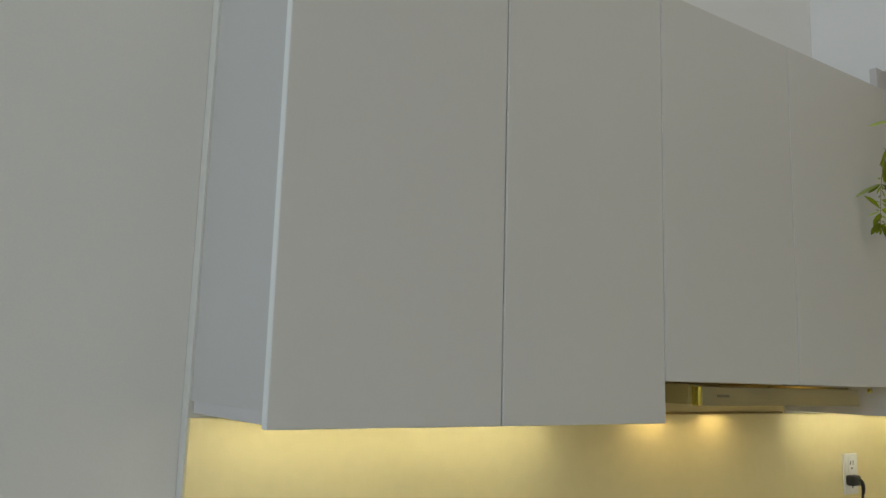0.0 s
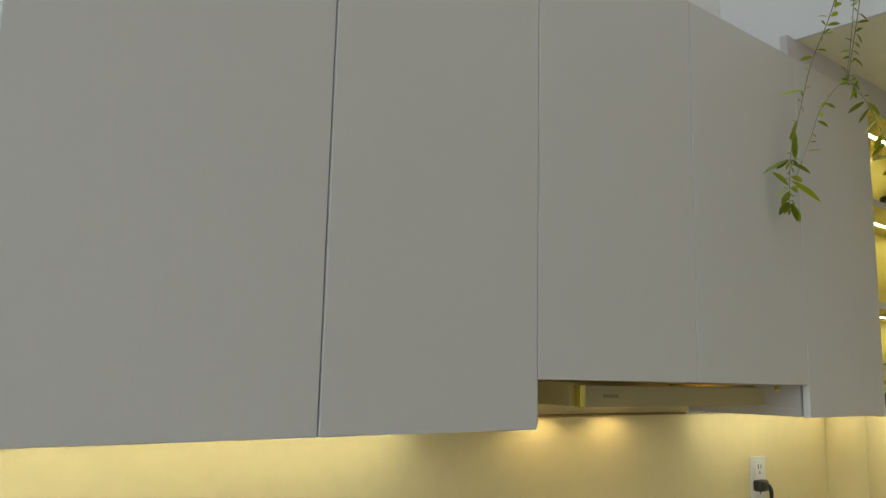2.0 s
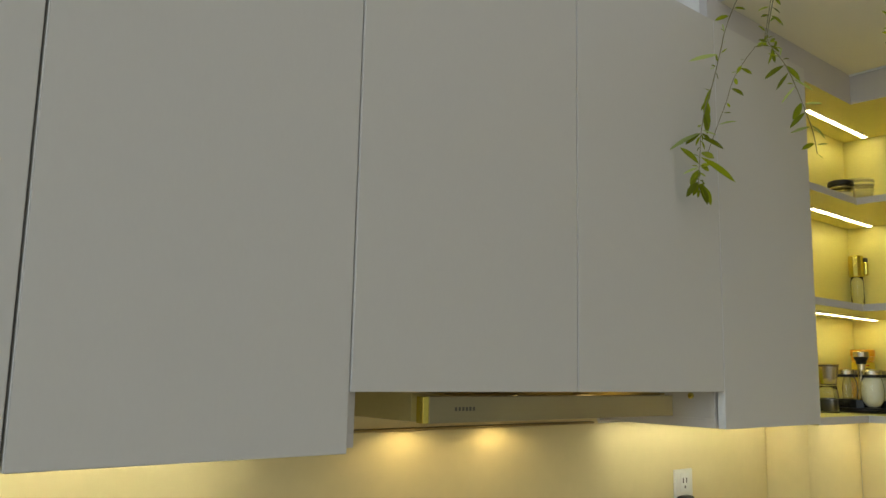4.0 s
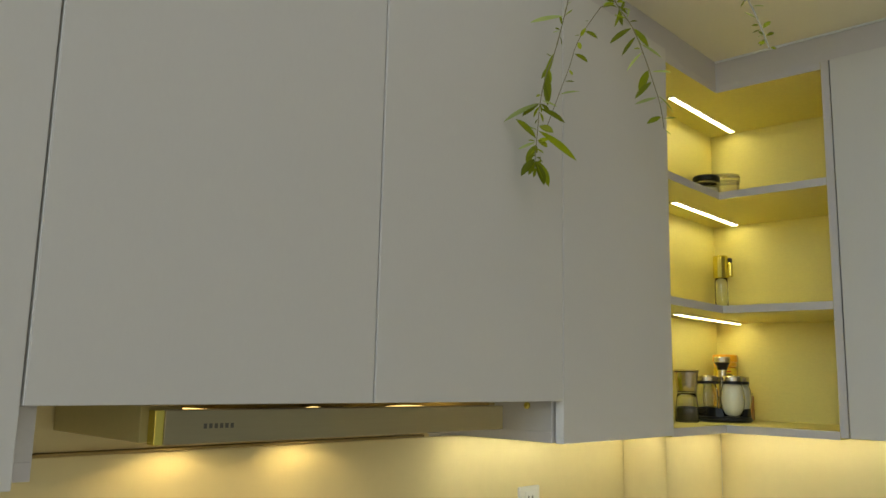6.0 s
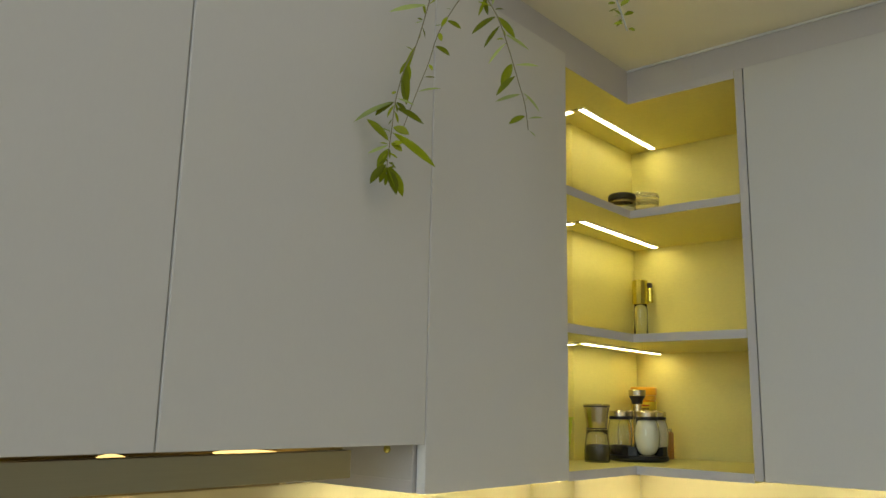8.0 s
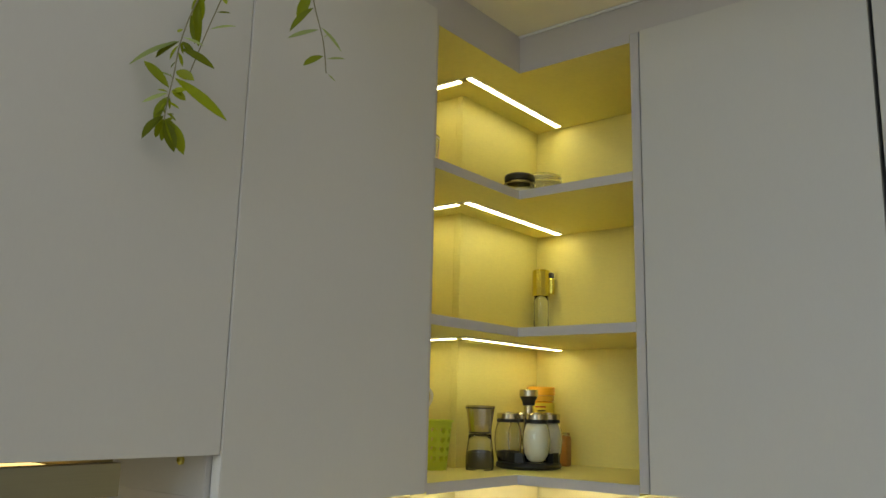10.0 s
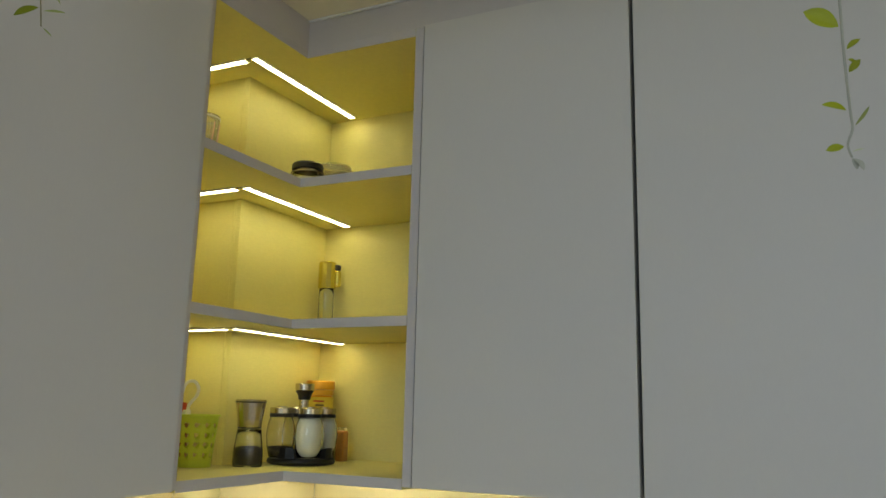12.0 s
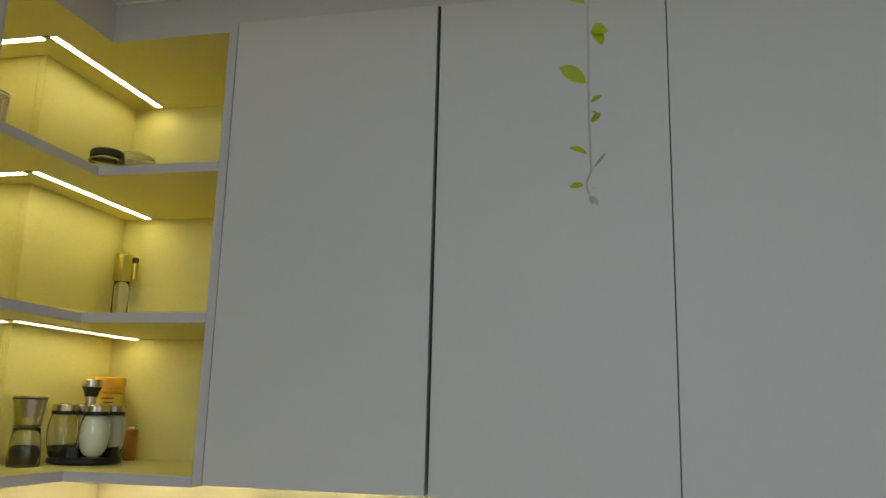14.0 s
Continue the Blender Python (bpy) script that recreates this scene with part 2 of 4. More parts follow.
wall_with_opening("wall_south", True, WALL_S - 0.15, WALL_S, WALL_W - 0.15, WALL_E + 0.15, -1.7, 1.9, 0.9, 2.9, "plain off-white wall with a wide window opening")
wall_with_opening("wall_west", False, WALL_W - 0.15, WALL_W, WALL_S, LEFT_N - 0.001, -1.65, 0.75, 1.6, 3.4, "plain off-white wall with a tall window opening")
tagged(finish("floor", box(WALL_W - 0.15, WALL_E + 0.15, WALL_S - 0.15, WALL_N + 0.15, -0.1, 0), M["floor"]), "plain brown tiled kitchen floor", "floor", kind="structure")
bm = bmesh.new()
for cx0, cx1, cy0, cy1 in ((WALL_W - 0.15, -0.05, WALL_S - 0.15, WALL_N + 0.15), (1.45, WALL_E + 0.15, WALL_S - 0.15, WALL_N + 0.15), (-0.05, 1.45, WALL_S - 0.15, -0.65), (-0.05, 1.45, 0.65, WALL_N + 0.15)):
    box(cx0, cx1, cy0, cy1, TOP, TOP + 0.1, bm=bm)
tagged(finish("ceiling", bm, M["paint"]), "plain white upper ceiling with a skylight opening", "ceiling", kind="structure")
tagged(finish("ceiling_lowered", box(SOFFIT_X + 0.0125, WALL_E - 0.001, WALL_S + 0.001, UPPER_N - 0.001, SOFFIT_Z, SOFFIT_Z + 0.012), M["ceiling"]),
       "lowered cream painted ceiling over the corner cabinets", "ceiling", kind="structure")

wall("wall_fascia", box(SOFFIT_X, SOFFIT_X + 0.012, WALL_S + 0.001, UPPER_N - 0.001, SOFFIT_Z, 3.0), "white upright face above the lowered ceiling")
tagged(finish("floor_upper", box(SOFFIT_X + 0.0125, WALL_E - 0.001, WALL_S + 0.001, UPPER_N - 0.001, SOFFIT_Z + 0.0125, 3.0), M["paint"]), "plain upper floor slab above the lowered ceiling", "floor", kind="structure")
PILLAR_X, PILLAR_Y = 2.610, 1.236
tagged(finish("pillar", box(PILLAR_X, WALL_E - 0.001, PILLAR_Y, WALL_N - 0.001, 0, 2.2995), M["splash"]),
       "boxed-in cream corner pillar behind the open shelves", "pillar", kind="structure")
tagged(finish("backsplash", box(RETURN_X + 0.0005, 2.5964, WALL_N - 0.012, WALL_N - 0.0005, 0.86, 1.4428, 0.001), M["splash"]),
       "cream back-painted glass backsplash lit by warm strips", "backsplash", kind="structure")
tagged(finish("backsplash", box(WALL_E - 0.012, WALL_E - 0.0005, -0.9, 1.2240, 0.86, 1.445, 0.001), M["splash"]),
       "cream back-painted glass backsplash below the corner cabinets", "backsplash", kind="structure")
tagged(finish("backsplash", prism([(2.5965, 1.2245), (2.9178, 1.2245), (2.9178, 1.2355), (2.6095, 1.2355), (2.6095, 1.3445), (2.5965, 1.3445)], 0.86, 1.4450), M["splash"]),
       "cream back-painted glass cladding round the corner pillar", "backsplash", kind="structure")
# added over the off-white recess wall: its cream colour imitates warm lamp light
panel = box(1.014, 1.862, WALL_N - 0.009, WALL_N - 0.0005, 1.4486, 1.5275, 0.0005)
box(1.8430, 1.862, WALL_N - 0.0115, WALL_N - 0.0005, 1.4430, 1.4485, bm=panel)
tagged(finish("backsplash", panel, M["splash"]),
       "added panel behind the hood, above the backsplash trim, warm lamp light put into its cream colour", "backsplash", kind="structure")
tagged(finish("trim", box(1.014, 1.8425, WALL_N - 0.018, WALL_N - 0.0005, 1.4436, 1.4478, 0.001), M["wood"]),
       "thin brown trim closing the backsplash behind the hood", "trim", kind="structure")

tagged(finish("worktop", prism([(0.21, 0.69), (2.31, 0.69), (2.31, -0.90), (WALL_E - 0.002, -0.90), (WALL_E - 0.002, 1.222), (2.594, 1.222), (2.594, WALL_N - 0.002), (0.21, WALL_N - 0.002)], 0.0, 0.858), M["caulk"]),
       "plain pale kitchen counter block below the wall cabinets", "counter", kind="structure")

# ---- wall cabinets along the north wall ----
FACE, DOOR_T = 1.037, 0.017
LOW, HIGH, HOOD_LOW = 1.450, 2.2965, 1.5225


def cabinet(name, at, label):
    return empty(name, at, label, "cabinet", "wall cabinets")


def door_y(parent, x0, x1, z0, z1):
    leaf = part("door", box(x0 + 0.0012, x1, FACE, FACE + DOOR_T, z0, z1, 0.0012), M["door"], parent)
    part("edge_band", box(x0, x0 + 0.0010, FACE + 0.0006, FACE + DOOR_T - 0.0006, z0 + 0.0006, z1 - 0.0006), M["caulk"], leaf, "bright white edge band")
    return leaf


def body_y(parent, x0, x1, z0, z1, gap=False):
    """Closed carcass: side panels, bottom, top, back; a dark gap strip and partition stand in for shade."""
    y0, y1, t = FACE + DOOR_T + 0.003, WALL_N - 0.001, 0.018
    part("side_panel", box(x0, x0 + t, y0, y1, z0 + t + 0.0002, z1, 0.0003), M["carcass"], parent)
    part("side_panel", box(x1 - t, x1, y0, y1, z0 + t + 0.0002, z1, 0.0003), M["carcass"], parent)
    part("bottom_rail", box(x0, x0 + t, y0, y1 - 0.013, z0, z0 + t, 0.0003), M["edge"], parent)
    part("bottom_rail", box(x1 - t, x1, y0, y1 - 0.013, z0, z0 + t, 0.0003), M["edge"], parent)
    part("bottom_panel", box(x0 + t, x1 - t, y0, y1 - 0.013, z0 + 0.004, z0 + t, 0.0008), M["carcass"], parent)
    part("top_panel", box(x0 + t, x1 - t, y0, y1, z1 - t, z1, 0.0008), M["carcass"], parent)
    if gap:
        # added strip, dark to imitate the shade between door and side panel
        part("gasket", box(x0 + 0.001, x0 + 0.010, y0 - 0.0028, y0 - 0.0002, z0 + 0.001, z1 - 0.001), M["dark"], parent, "added dark strip standing in for the shade in the gap")
    part("back_panel", box(x0 + t, x1 - t, y1 - 0.008, y1, z0 + t, z1 - t), M["carcass"], parent)
    # partition coloured dark in place of the shade inside
    part("divider", box((x0 + x1) / 2 - 0.009, (x0 + x1) / 2 + 0.009, y0, y1 - 0.009, z0 + t, z1 - t), M["dark"], parent, "inner partition with shade put into its dark colour")


cab = cabinet("wall_cabinet", (0.60, 1.18, LOW), "tall two-door wall cabinet in matt greige linen laminate")
body_y(cab, 0.211, 1.0115, LOW + 0.001, HIGH, True)
door_y(cab, 0.2066, 0.5972, LOW - 0.004, HIGH)
door_y(cab, 0.6002, 0.9885, LOW - 0.004, HIGH)

cab = cabinet("hood_cabinet", (1.44, 1.18, HOOD_LOW), "shorter two-door greige wall cabinet above the extractor hood")
body_y(cab, 1.0145, 1.8625, HOOD_LOW + 0.006, HIGH)
door_y(cab, 0.9910, 1.4303, HOOD_LOW, HIGH)
door_y(cab, 1.4327, 1.8708, HOOD_LOW, HIGH)

cab = cabinet("wall_cabinet", (2.06, 1.18, LOW), "single-door greige wall cabinet beside the open corner shelves")
body_y(cab, 1.8655, 2.2950, LOW + 0.001, HIGH)
door_y(cab, 1.8725, 2.2735, LOW, HIGH)
part("stile", box(2.2755, 2.2960, FACE + 0.0145, FACE + DOOR_T + 0.0035, LOW, HIGH, 0.0006), M["edge"], cab, "grey edge strip")
part("screw", lathe([(0.0, 0), (0.006, 0), (0.006, 0.004), (0.003, 0.006), (0.0, 0.006)], (0, 0, 0), 12), M["brass"], cab, "small brass screw head").matrix_basis = \
    Matrix.Translation((1.8653, 1.1083, 1.5126)) @ Matrix.Rotation(radians(-90), 4, "Y")

# ---- wall cabinets along the east wall ----
EFACE = 2.563


def door_x(parent, y0, y1):
    return part("door", box(EFACE, EFACE + DOOR_T, y0, y1, LOW, HIGH, 0.0012), M["door"], parent)


def body_x(parent, y0, y1):
    x0, x1, t = EFACE + DOOR_T + 0.004, WALL_E - 0.001, 0.018
    part("side_panel", box(x0, x1, y0, y0 + t, LOW + t + 0.002, HIGH, 0.0008), M["carcass"], parent)
    part("side_panel", box(x0, x1, y1 - t, y1, LOW + t + 0.002, HIGH, 0.0008), M["carcass"], parent)
    part("bottom_panel", box(x0, x1 - 0.013, y0, y1, LOW + 0.001, LOW + 0.001 + t, 0.0008), M["carcass"], parent)
    part("top_panel", box(x0, x1, y0 + t, y1 - t, HIGH - t, HIGH, 0.0008), M["carcass"], parent)
    # dark colour replaces the shade at the cabinet's back
    part("back_panel", box(x1 - 0.008, x1, y0 + t, y1 - t, LOW + t, HIGH - t), M["dark"], parent, "back board with shade put into its dark colour")


cab = cabinet("wall_cabinet", (2.7, 0.6, LOW), "single-door greige wall cabinet next to the corner shelves")
body_x(cab, 0.3970, 0.7812)
door_x(cab, 0.3955, 0.7815)
cab = cabinet("wall_cabinet", (2.7, 0.05, LOW), "two-door greige wall cabinet at the end of the run")
body_x(cab, -0.385, 0.3875)
door_x(cab, 0.0028, 0.3890)
door_x(cab, -0.387, 0.0012)

SX, SY = 2.5675, 1.0525

# ---- filler between the cabinets and the lowered ceiling ----
tagged(finish("trim", prism([(1.874, SY), (SX, SY), (SX, -0.387), (SX + 0.018, -0.387), (SX + 0.018, SY + 0.018), (1.874, SY + 0.018)], HIGH + 0.0001, SOFFIT_Z - 0.0005), M["edge"]),
       "grey filler board closing the gap up to the ceiling", "filler board", kind="structure")
tagged(finish("trim", box(SX - 0.006, SX - 0.0005, -0.387, SY - 0.001, SOFFIT_Z - 0.0055, SOFFIT_Z - 0.0005, 0.0015), M["caulk"]),
       "bright white sealant bead along the ceiling", "sealant", kind="structure")

tagged(finish("trim", box(1.874, 1.882, SY + 0.0185, UPPER_N - 0.001, HIGH + 0.0001, SOFFIT_Z - 0.0005), M["paint"]),
       "white closing panel above the single cabinet", "filler board", kind="structure")

# ---- open corner shelves ----
BOARDS = ((1.4455, 1.4635), (1.7265, 1.7445), (2.0060, 2.0240), (2.2795, HIGH))
unit = empty("corner_shelf", (2.65, 1.1, LOW), "open three-tier corner shelf in pale laminate, lit by warm strips whose yellow is partly in its colour", "shelf")
PLAN = [(2.2965, SY), (SX, SY), (SX, 0.8030), (2.913, 0.8030), (2.913, 1.2240), (2.597, 1.2240), (2.597, 1.340), (2.2965, 1.340)]
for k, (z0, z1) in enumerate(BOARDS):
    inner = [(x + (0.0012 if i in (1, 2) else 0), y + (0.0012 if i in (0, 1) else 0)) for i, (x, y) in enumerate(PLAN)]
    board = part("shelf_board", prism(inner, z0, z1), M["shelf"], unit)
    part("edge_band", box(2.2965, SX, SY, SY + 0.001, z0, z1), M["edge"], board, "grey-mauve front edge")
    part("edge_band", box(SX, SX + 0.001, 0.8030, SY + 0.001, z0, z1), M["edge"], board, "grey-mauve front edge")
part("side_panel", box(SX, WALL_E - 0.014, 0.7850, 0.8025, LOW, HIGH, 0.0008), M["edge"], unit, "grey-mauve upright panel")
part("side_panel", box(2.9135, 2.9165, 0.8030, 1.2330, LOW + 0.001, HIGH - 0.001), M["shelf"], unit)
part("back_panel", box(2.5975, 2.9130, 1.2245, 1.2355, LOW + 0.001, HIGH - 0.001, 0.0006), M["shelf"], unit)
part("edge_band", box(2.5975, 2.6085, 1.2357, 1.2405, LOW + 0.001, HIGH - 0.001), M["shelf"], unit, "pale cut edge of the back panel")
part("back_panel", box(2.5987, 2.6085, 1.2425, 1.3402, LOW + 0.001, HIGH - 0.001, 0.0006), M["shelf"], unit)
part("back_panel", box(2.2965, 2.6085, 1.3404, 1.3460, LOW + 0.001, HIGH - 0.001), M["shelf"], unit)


def light_strip(pieces, z_board, mat, label, group, joint=None):
    """A slim aluminium profile under a board, with a glowing cover."""
    x, y = pieces[0][0], pieces[0][2]
    lamp = empty("led_strip", (x, y, z_board - 0.008), label, "strip light", group)
    if joint:
        part("connector", box(*joint, z_board - 0.0030, z_board - 0.0002, 0.0006), M["clear"], lamp, "clear plastic corner connector")
    for x0, x1, y0, y1 in pieces:
        channel = box(x0, x1, y0, y1, z_board - 0.0012, z_board - 0.0002)
        for a0, a1, b0, b1 in ((x0, x1, y0, y0 + 0.0012), (x0, x1, y1 - 0.0012, y1), (x0, x0 + 0.0012, y0 + 0.0013, y1 - 0.0013), (x1 - 0.0012, x1, y0 + 0.0013, y1 - 0.0013)):
            box(a0, a1, b0, b1, z_board - 0.0036, z_board - 0.0013, bm=channel)
        part("profile", channel, M["caulk"], lamp)
        part("diffuser", box(x0 + 0.0015, x1 - 0.0015, y0 + 0.0015, y1 - 0.0015, z_board - 0.0042, z_board - 0.0014, 0.0005), mat, lamp)


for z0, z1 in BOARDS[1:]:
    light_strip([(2.519, 2.893, 1.142, 1.158)], z0, M["led_shelf"], "long slim warm LED strip under a shelf board", "shelf strips")
    light_strip([(2.515, 2.531, 1.174, 1.332)], z0, M["led_shelf"], "short slim warm LED strip under a shelf board", "shelf strips", (2.518, 2.529, 1.1585, 1.1735))
light_strip([(0.2135, 0.965, 1.266, 1.276)], LOW + 0.005, M["led_under"], "warm LED strip under the tall cabinet", "under-cabinet strips")
light_strip([(1.886, 2.275, 1.276, 1.286)], LOW + 0.005, M["led_under"], "warm LED strip under the single cabinet", "under-cabinet strips")
light_strip([(2.310, 2.585, 1.276, 1.286)], BOARDS[0][0], M["led_corner"], "warm LED strip under the corner shelf, along the wall", "under-cabinet strips")
light_strip([(2.605, 2.845, 1.160, 1.170)], BOARDS[0][0], M["led_corner"], "warm LED strip under the corner shelf", "under-cabinet strips")
light_strip([(2.858, 2.868, 0.81, 1.17)], BOARDS[0][0], M["led_corner"], "warm LED strip under the corner shelf, along the end wall", "under-cabinet strips")
light_strip([(2.858, 2.868, -0.37, 0.775)], LOW + 0.001, M["led_corner"], "long warm LED strip under the end cabinets", "under-cabinet strips")

# ---- extractor hood ----
hood = empty("extractor_hood", (1.46, 1.2, 1.476), "slim slide-out stainless steel extractor hood with two lit lamps", "extractor hood")
HX0, HX1, HY = 1.150, 1.769, 1.087
part("visor", box(HX0 + 0.012, HX1, HY, HY + 0.016, 1.4758, 1.5145, 0.001), M["steel"], hood, "brushed steel front strip")
part("end_cap", box(HX0, HX0 + 0.0115, HY + 0.0005, HY + 0.016, 1.4758, 1.5145, 0.001), M["brass"], hood, "shiny gold-toned end cap")
BACK = 1.338
part("body", box(1.1925, 1.7515, HY + 0.017, BACK, 1.4785, 1.5040, 0.001), M["hood_body"], hood)
part("end_block", box(HX0 - 0.009, 1.192, HY + 0.0165, BACK, 1.4780, 1.5185, 0.001), M["hood_body"], hood)
part("end_block", box(1.752, HX1 - 0.001, HY + 0.017, BACK, 1.4780, 1.5185, 0.001), M["hood_body"], hood)
part("back_block", box(1.193, 1.751, 1.322, BACK, 1.5045, 1.5185, 0.001), M["hood_body"], hood)
part("top_plate", box(1.1935, 1.7505, HY + 0.020, 1.3215, 1.5044, 1.5056), M["steel_top"], hood, "polished dark top plate")
# three added glowing discs stand in for gleams on the polished plate
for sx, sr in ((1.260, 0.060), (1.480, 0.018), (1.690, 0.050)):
    part("lamp_housing", lathe([(sr, 0.0), (sr * 0.75, 0.0020), (sr * 0.35, 0.0036), (sr * 0.02, 0.0042)], (sx, 1.225, 1.5060), 28), M["gleam"], hood, "glowing disc imitating a gleam on the top plate")
for sx in (1.309, 1.533):
    lamp = part("lamp", lathe([(0.0, 0), (0.022, 0), (0.026, 0.001), (0.026, 0.0036), (0, 0.0036)], (sx, 1.270, 1.4747), 24), M["steel"], hood, "round lamp ring")
    part("lens", lathe([(0.0, 0), (0.018, 0), (0.018, 0.0010), (0, 0.0010)], (sx, 1.270, 1.4736), 20), M["lens"], lamp, "glowing lamp lens")
for k in range(6):
    part("nameplate_mark", box(1.2110 + 0.0072 * k, 1.2152 + 0.0072 * k, HY - 0.0004, HY + 0.0005, 1.4928, 1.4985), M["grey_ink"], hood, "small dark printed bar")

# ---- socket, plug and cable ----
WY = WALL_N - 0.012
sock = empty("wall_socket", (2.182, WY, 1.267), "white double wall socket plate on the backsplash", "socket")
part("plate", box(2.1445, 2.2190, WY - 0.007, WY - 0.0003, 1.2085, 1.3255, 0.0025), M["white"], sock)
for z in (1.2940, 1.2400):
    face = part("insert", box(2.1640, 2.1990, WY - 0.0095, WY - 0.0072, z - 0.022, z + 0.022, 0.001), M["caulk"], sock)
    for dx in (-0.007, 0.007):
        part("slot", box(2.1815 + dx - 0.0015, 2.1815 + dx + 0.0015, WY - 0.0101, WY - 0.0094, z - 0.001, z + 0.011), M["ink"], face, "dark contact slot")
    part("slot", box(2.1790, 2.1840, WY - 0.0101, WY - 0.0094, z - 0.014, z - 0.008), M["ink"], face, "dark earth hole")
plug = empty("plug", (2.165, WY - 0.03, 1.2480), "black mains plug in the wall socket, cable hanging down", "plug")
part("plug_body", box(2.140, 2.184, WY - 0.036, WY - 0.0105, 1.236, 1.266, 0.006), M["black"], plug, smooth=True)
part("strain_relief", tube(curve_points([(2.168, WY - 0.028, 1.254), (2.184, WY - 0.033, 1.248), (2.192, WY - 0.035, 1.232), (2.194, WY - 0.033, 1.212)], 12), 0.0080, 10, 0.0045), M["black"], plug, smooth=True)
part("cable", tube(curve_points([(2.1935, WY - 0.033, 1.220), (2.194, WY - 0.031, 1.20), (2.195, WY - 0.028, 1.12), (2.188, WY - 0.020, 1.0), (2.182, WY - 0.012, 0.87)], 24), 0.0036, 10), M["black"], plug, smooth=True)

# ---- things on the lowest shelf ----
Z3, Z2, Z1 = (top + 0.0003 for low, top in BOARDS[:3])


def glassy(ob):
    ob.visible_shadow = False
    return ob


def shell(profile, t):
    """Closed thin-walled profile: out and back at t inside."""
    return profile + [(max(r - t, 0.0005), h + (t if i == 0 else 0)) for i, (r, h) in reversed(list(enumerate(profile)))]


def grow(thing, k, tall=0.0):
    """Scale a thing about its base."""
    thing.scale = (k, k, tall or k)


def heart_basket(at):
    x, y, z = at
    b = empty("basket", at, "lime green plastic basket with heart-shaped holes and white hook", "basket")
    n, rows, h, r0, r1 = 108, 56, 0.104, 0.031, 0.041
    bm = bmesh.new()
    grid = []
    for j in range(rows + 1):
        f = j / rows
        r = r0 + (r1 - r0) * f
        grid.append([bm.verts.new((x + r * math.cos(2 * math.pi * i / n), y + r * math.sin(2 * math.pi * i / n), z + f * h)) for i in range(n)])

    def hole(i, j):
        """Four rows of twelve hearts."""
        if j < 7 or j > 48:
            return False
        u = ((i + 0.5) % 9) / 9 * 3.4 - 1.7
        v = ((j - 7 + 0.5) % 10.5) / 10.5 * 3.4 - 1.75
        return (u * u + v * v - 1) ** 3 - u * u * v ** 3 < 0

    for j in range(rows):
        for i in range(n):
            if not hole(i, j):
                bm.faces.new((grid[j][i], grid[j][(i + 1) % n], grid[j + 1][(i + 1) % n], grid[j + 1][i]))
    bm.faces.new(grid[0][::-1])
    bmesh.ops.recalc_face_normals(bm, faces=bm.faces)
    bmesh.ops.solidify(bm, geom=list(bm.faces), thickness=0.0014)
    part("bowl", bm, M["green"], b, smooth=False)
    part("rim", lathe([(r1 - 0.001, 0), (r1 + 0.003, 0.0005), (r1 + 0.003, 0.004), (r1 - 0.001, 0.0045), (r1 - 0.001, 0)], (x, y, z + h - 0.003), 48, closed=False), M["green"], b, smooth=True)
    rx, ry = 0.74, -0.67
    hook = [(-0.004, 0.095), (-0.004, 0.118), (0.000, 0.128), (0.010, 0.142), (0.013, 0.158), (0.006, 0.171), (-0.006, 0.172), (-0.014, 0.162), (-0.0165, 0.150)]
    part("hook", tube(curve_points([(x + rx * u - 0.01, y + ry * u + 0.012, z + w) for u, w in hook], 28), 0.0034, 8), M["white"], b, "white plastic hook", smooth=True)
    grow(b, 0.98, 0.93)
    part("hook_base", box(x - 0.022, x - 0.008, y + 0.010, y + 0.020, z + 0.082, z + 0.106, 0.002), M["white"], b)


def grinder(at):
    g = empty("pepper_grinder", at, "steel-topped glass pepper grinder part filled with peppercorns", "grinder")
    glassy(part("jar", lathe(shell([(0.0295, 0.0), (0.0305, 0.003), (0.0305, 0.026), (0.0285, 0.045), (0.0262, 0.062), (0.0248, 0.074)], 0.0022), at, 36, closed=False), M["glass"], g, smooth=True))
    part("peppercorns", lathe([(0.001, 0.003), (0.027, 0.003), (0.0278, 0.026), (0.0265, 0.036), (0.018, 0.040), (0.001, 0.038)], at, 28), M["pepper"], g, "dark peppercorns")
    part("collar", lathe([(0.0244, 0.0758), (0.0250, 0.0761), (0.0250, 0.0776), (0.0244, 0.078)], at, 36), M["black"], g)
    part("cap", lathe([(0.0238, 0.0782), (0.0245, 0.079), (0.0262, 0.095), (0.0295, 0.118), (0.0312, 0.127), (0.0312, 0.1275)], at, 40), M["cap_steel"], g, "brushed steel cap", smooth=True)
    part("seal", lathe([(0.0318, 0.1278), (0.0318, 0.1300)], at, 40), M["black"], g)
    part("lid", lathe([(0.0316, 0.1303), (0.0322, 0.1312), (0.0316, 0.1335), (0.029, 0.1345)], at, 40), M["cap_steel"], g)

    grow(g, 0.945, 0.955)


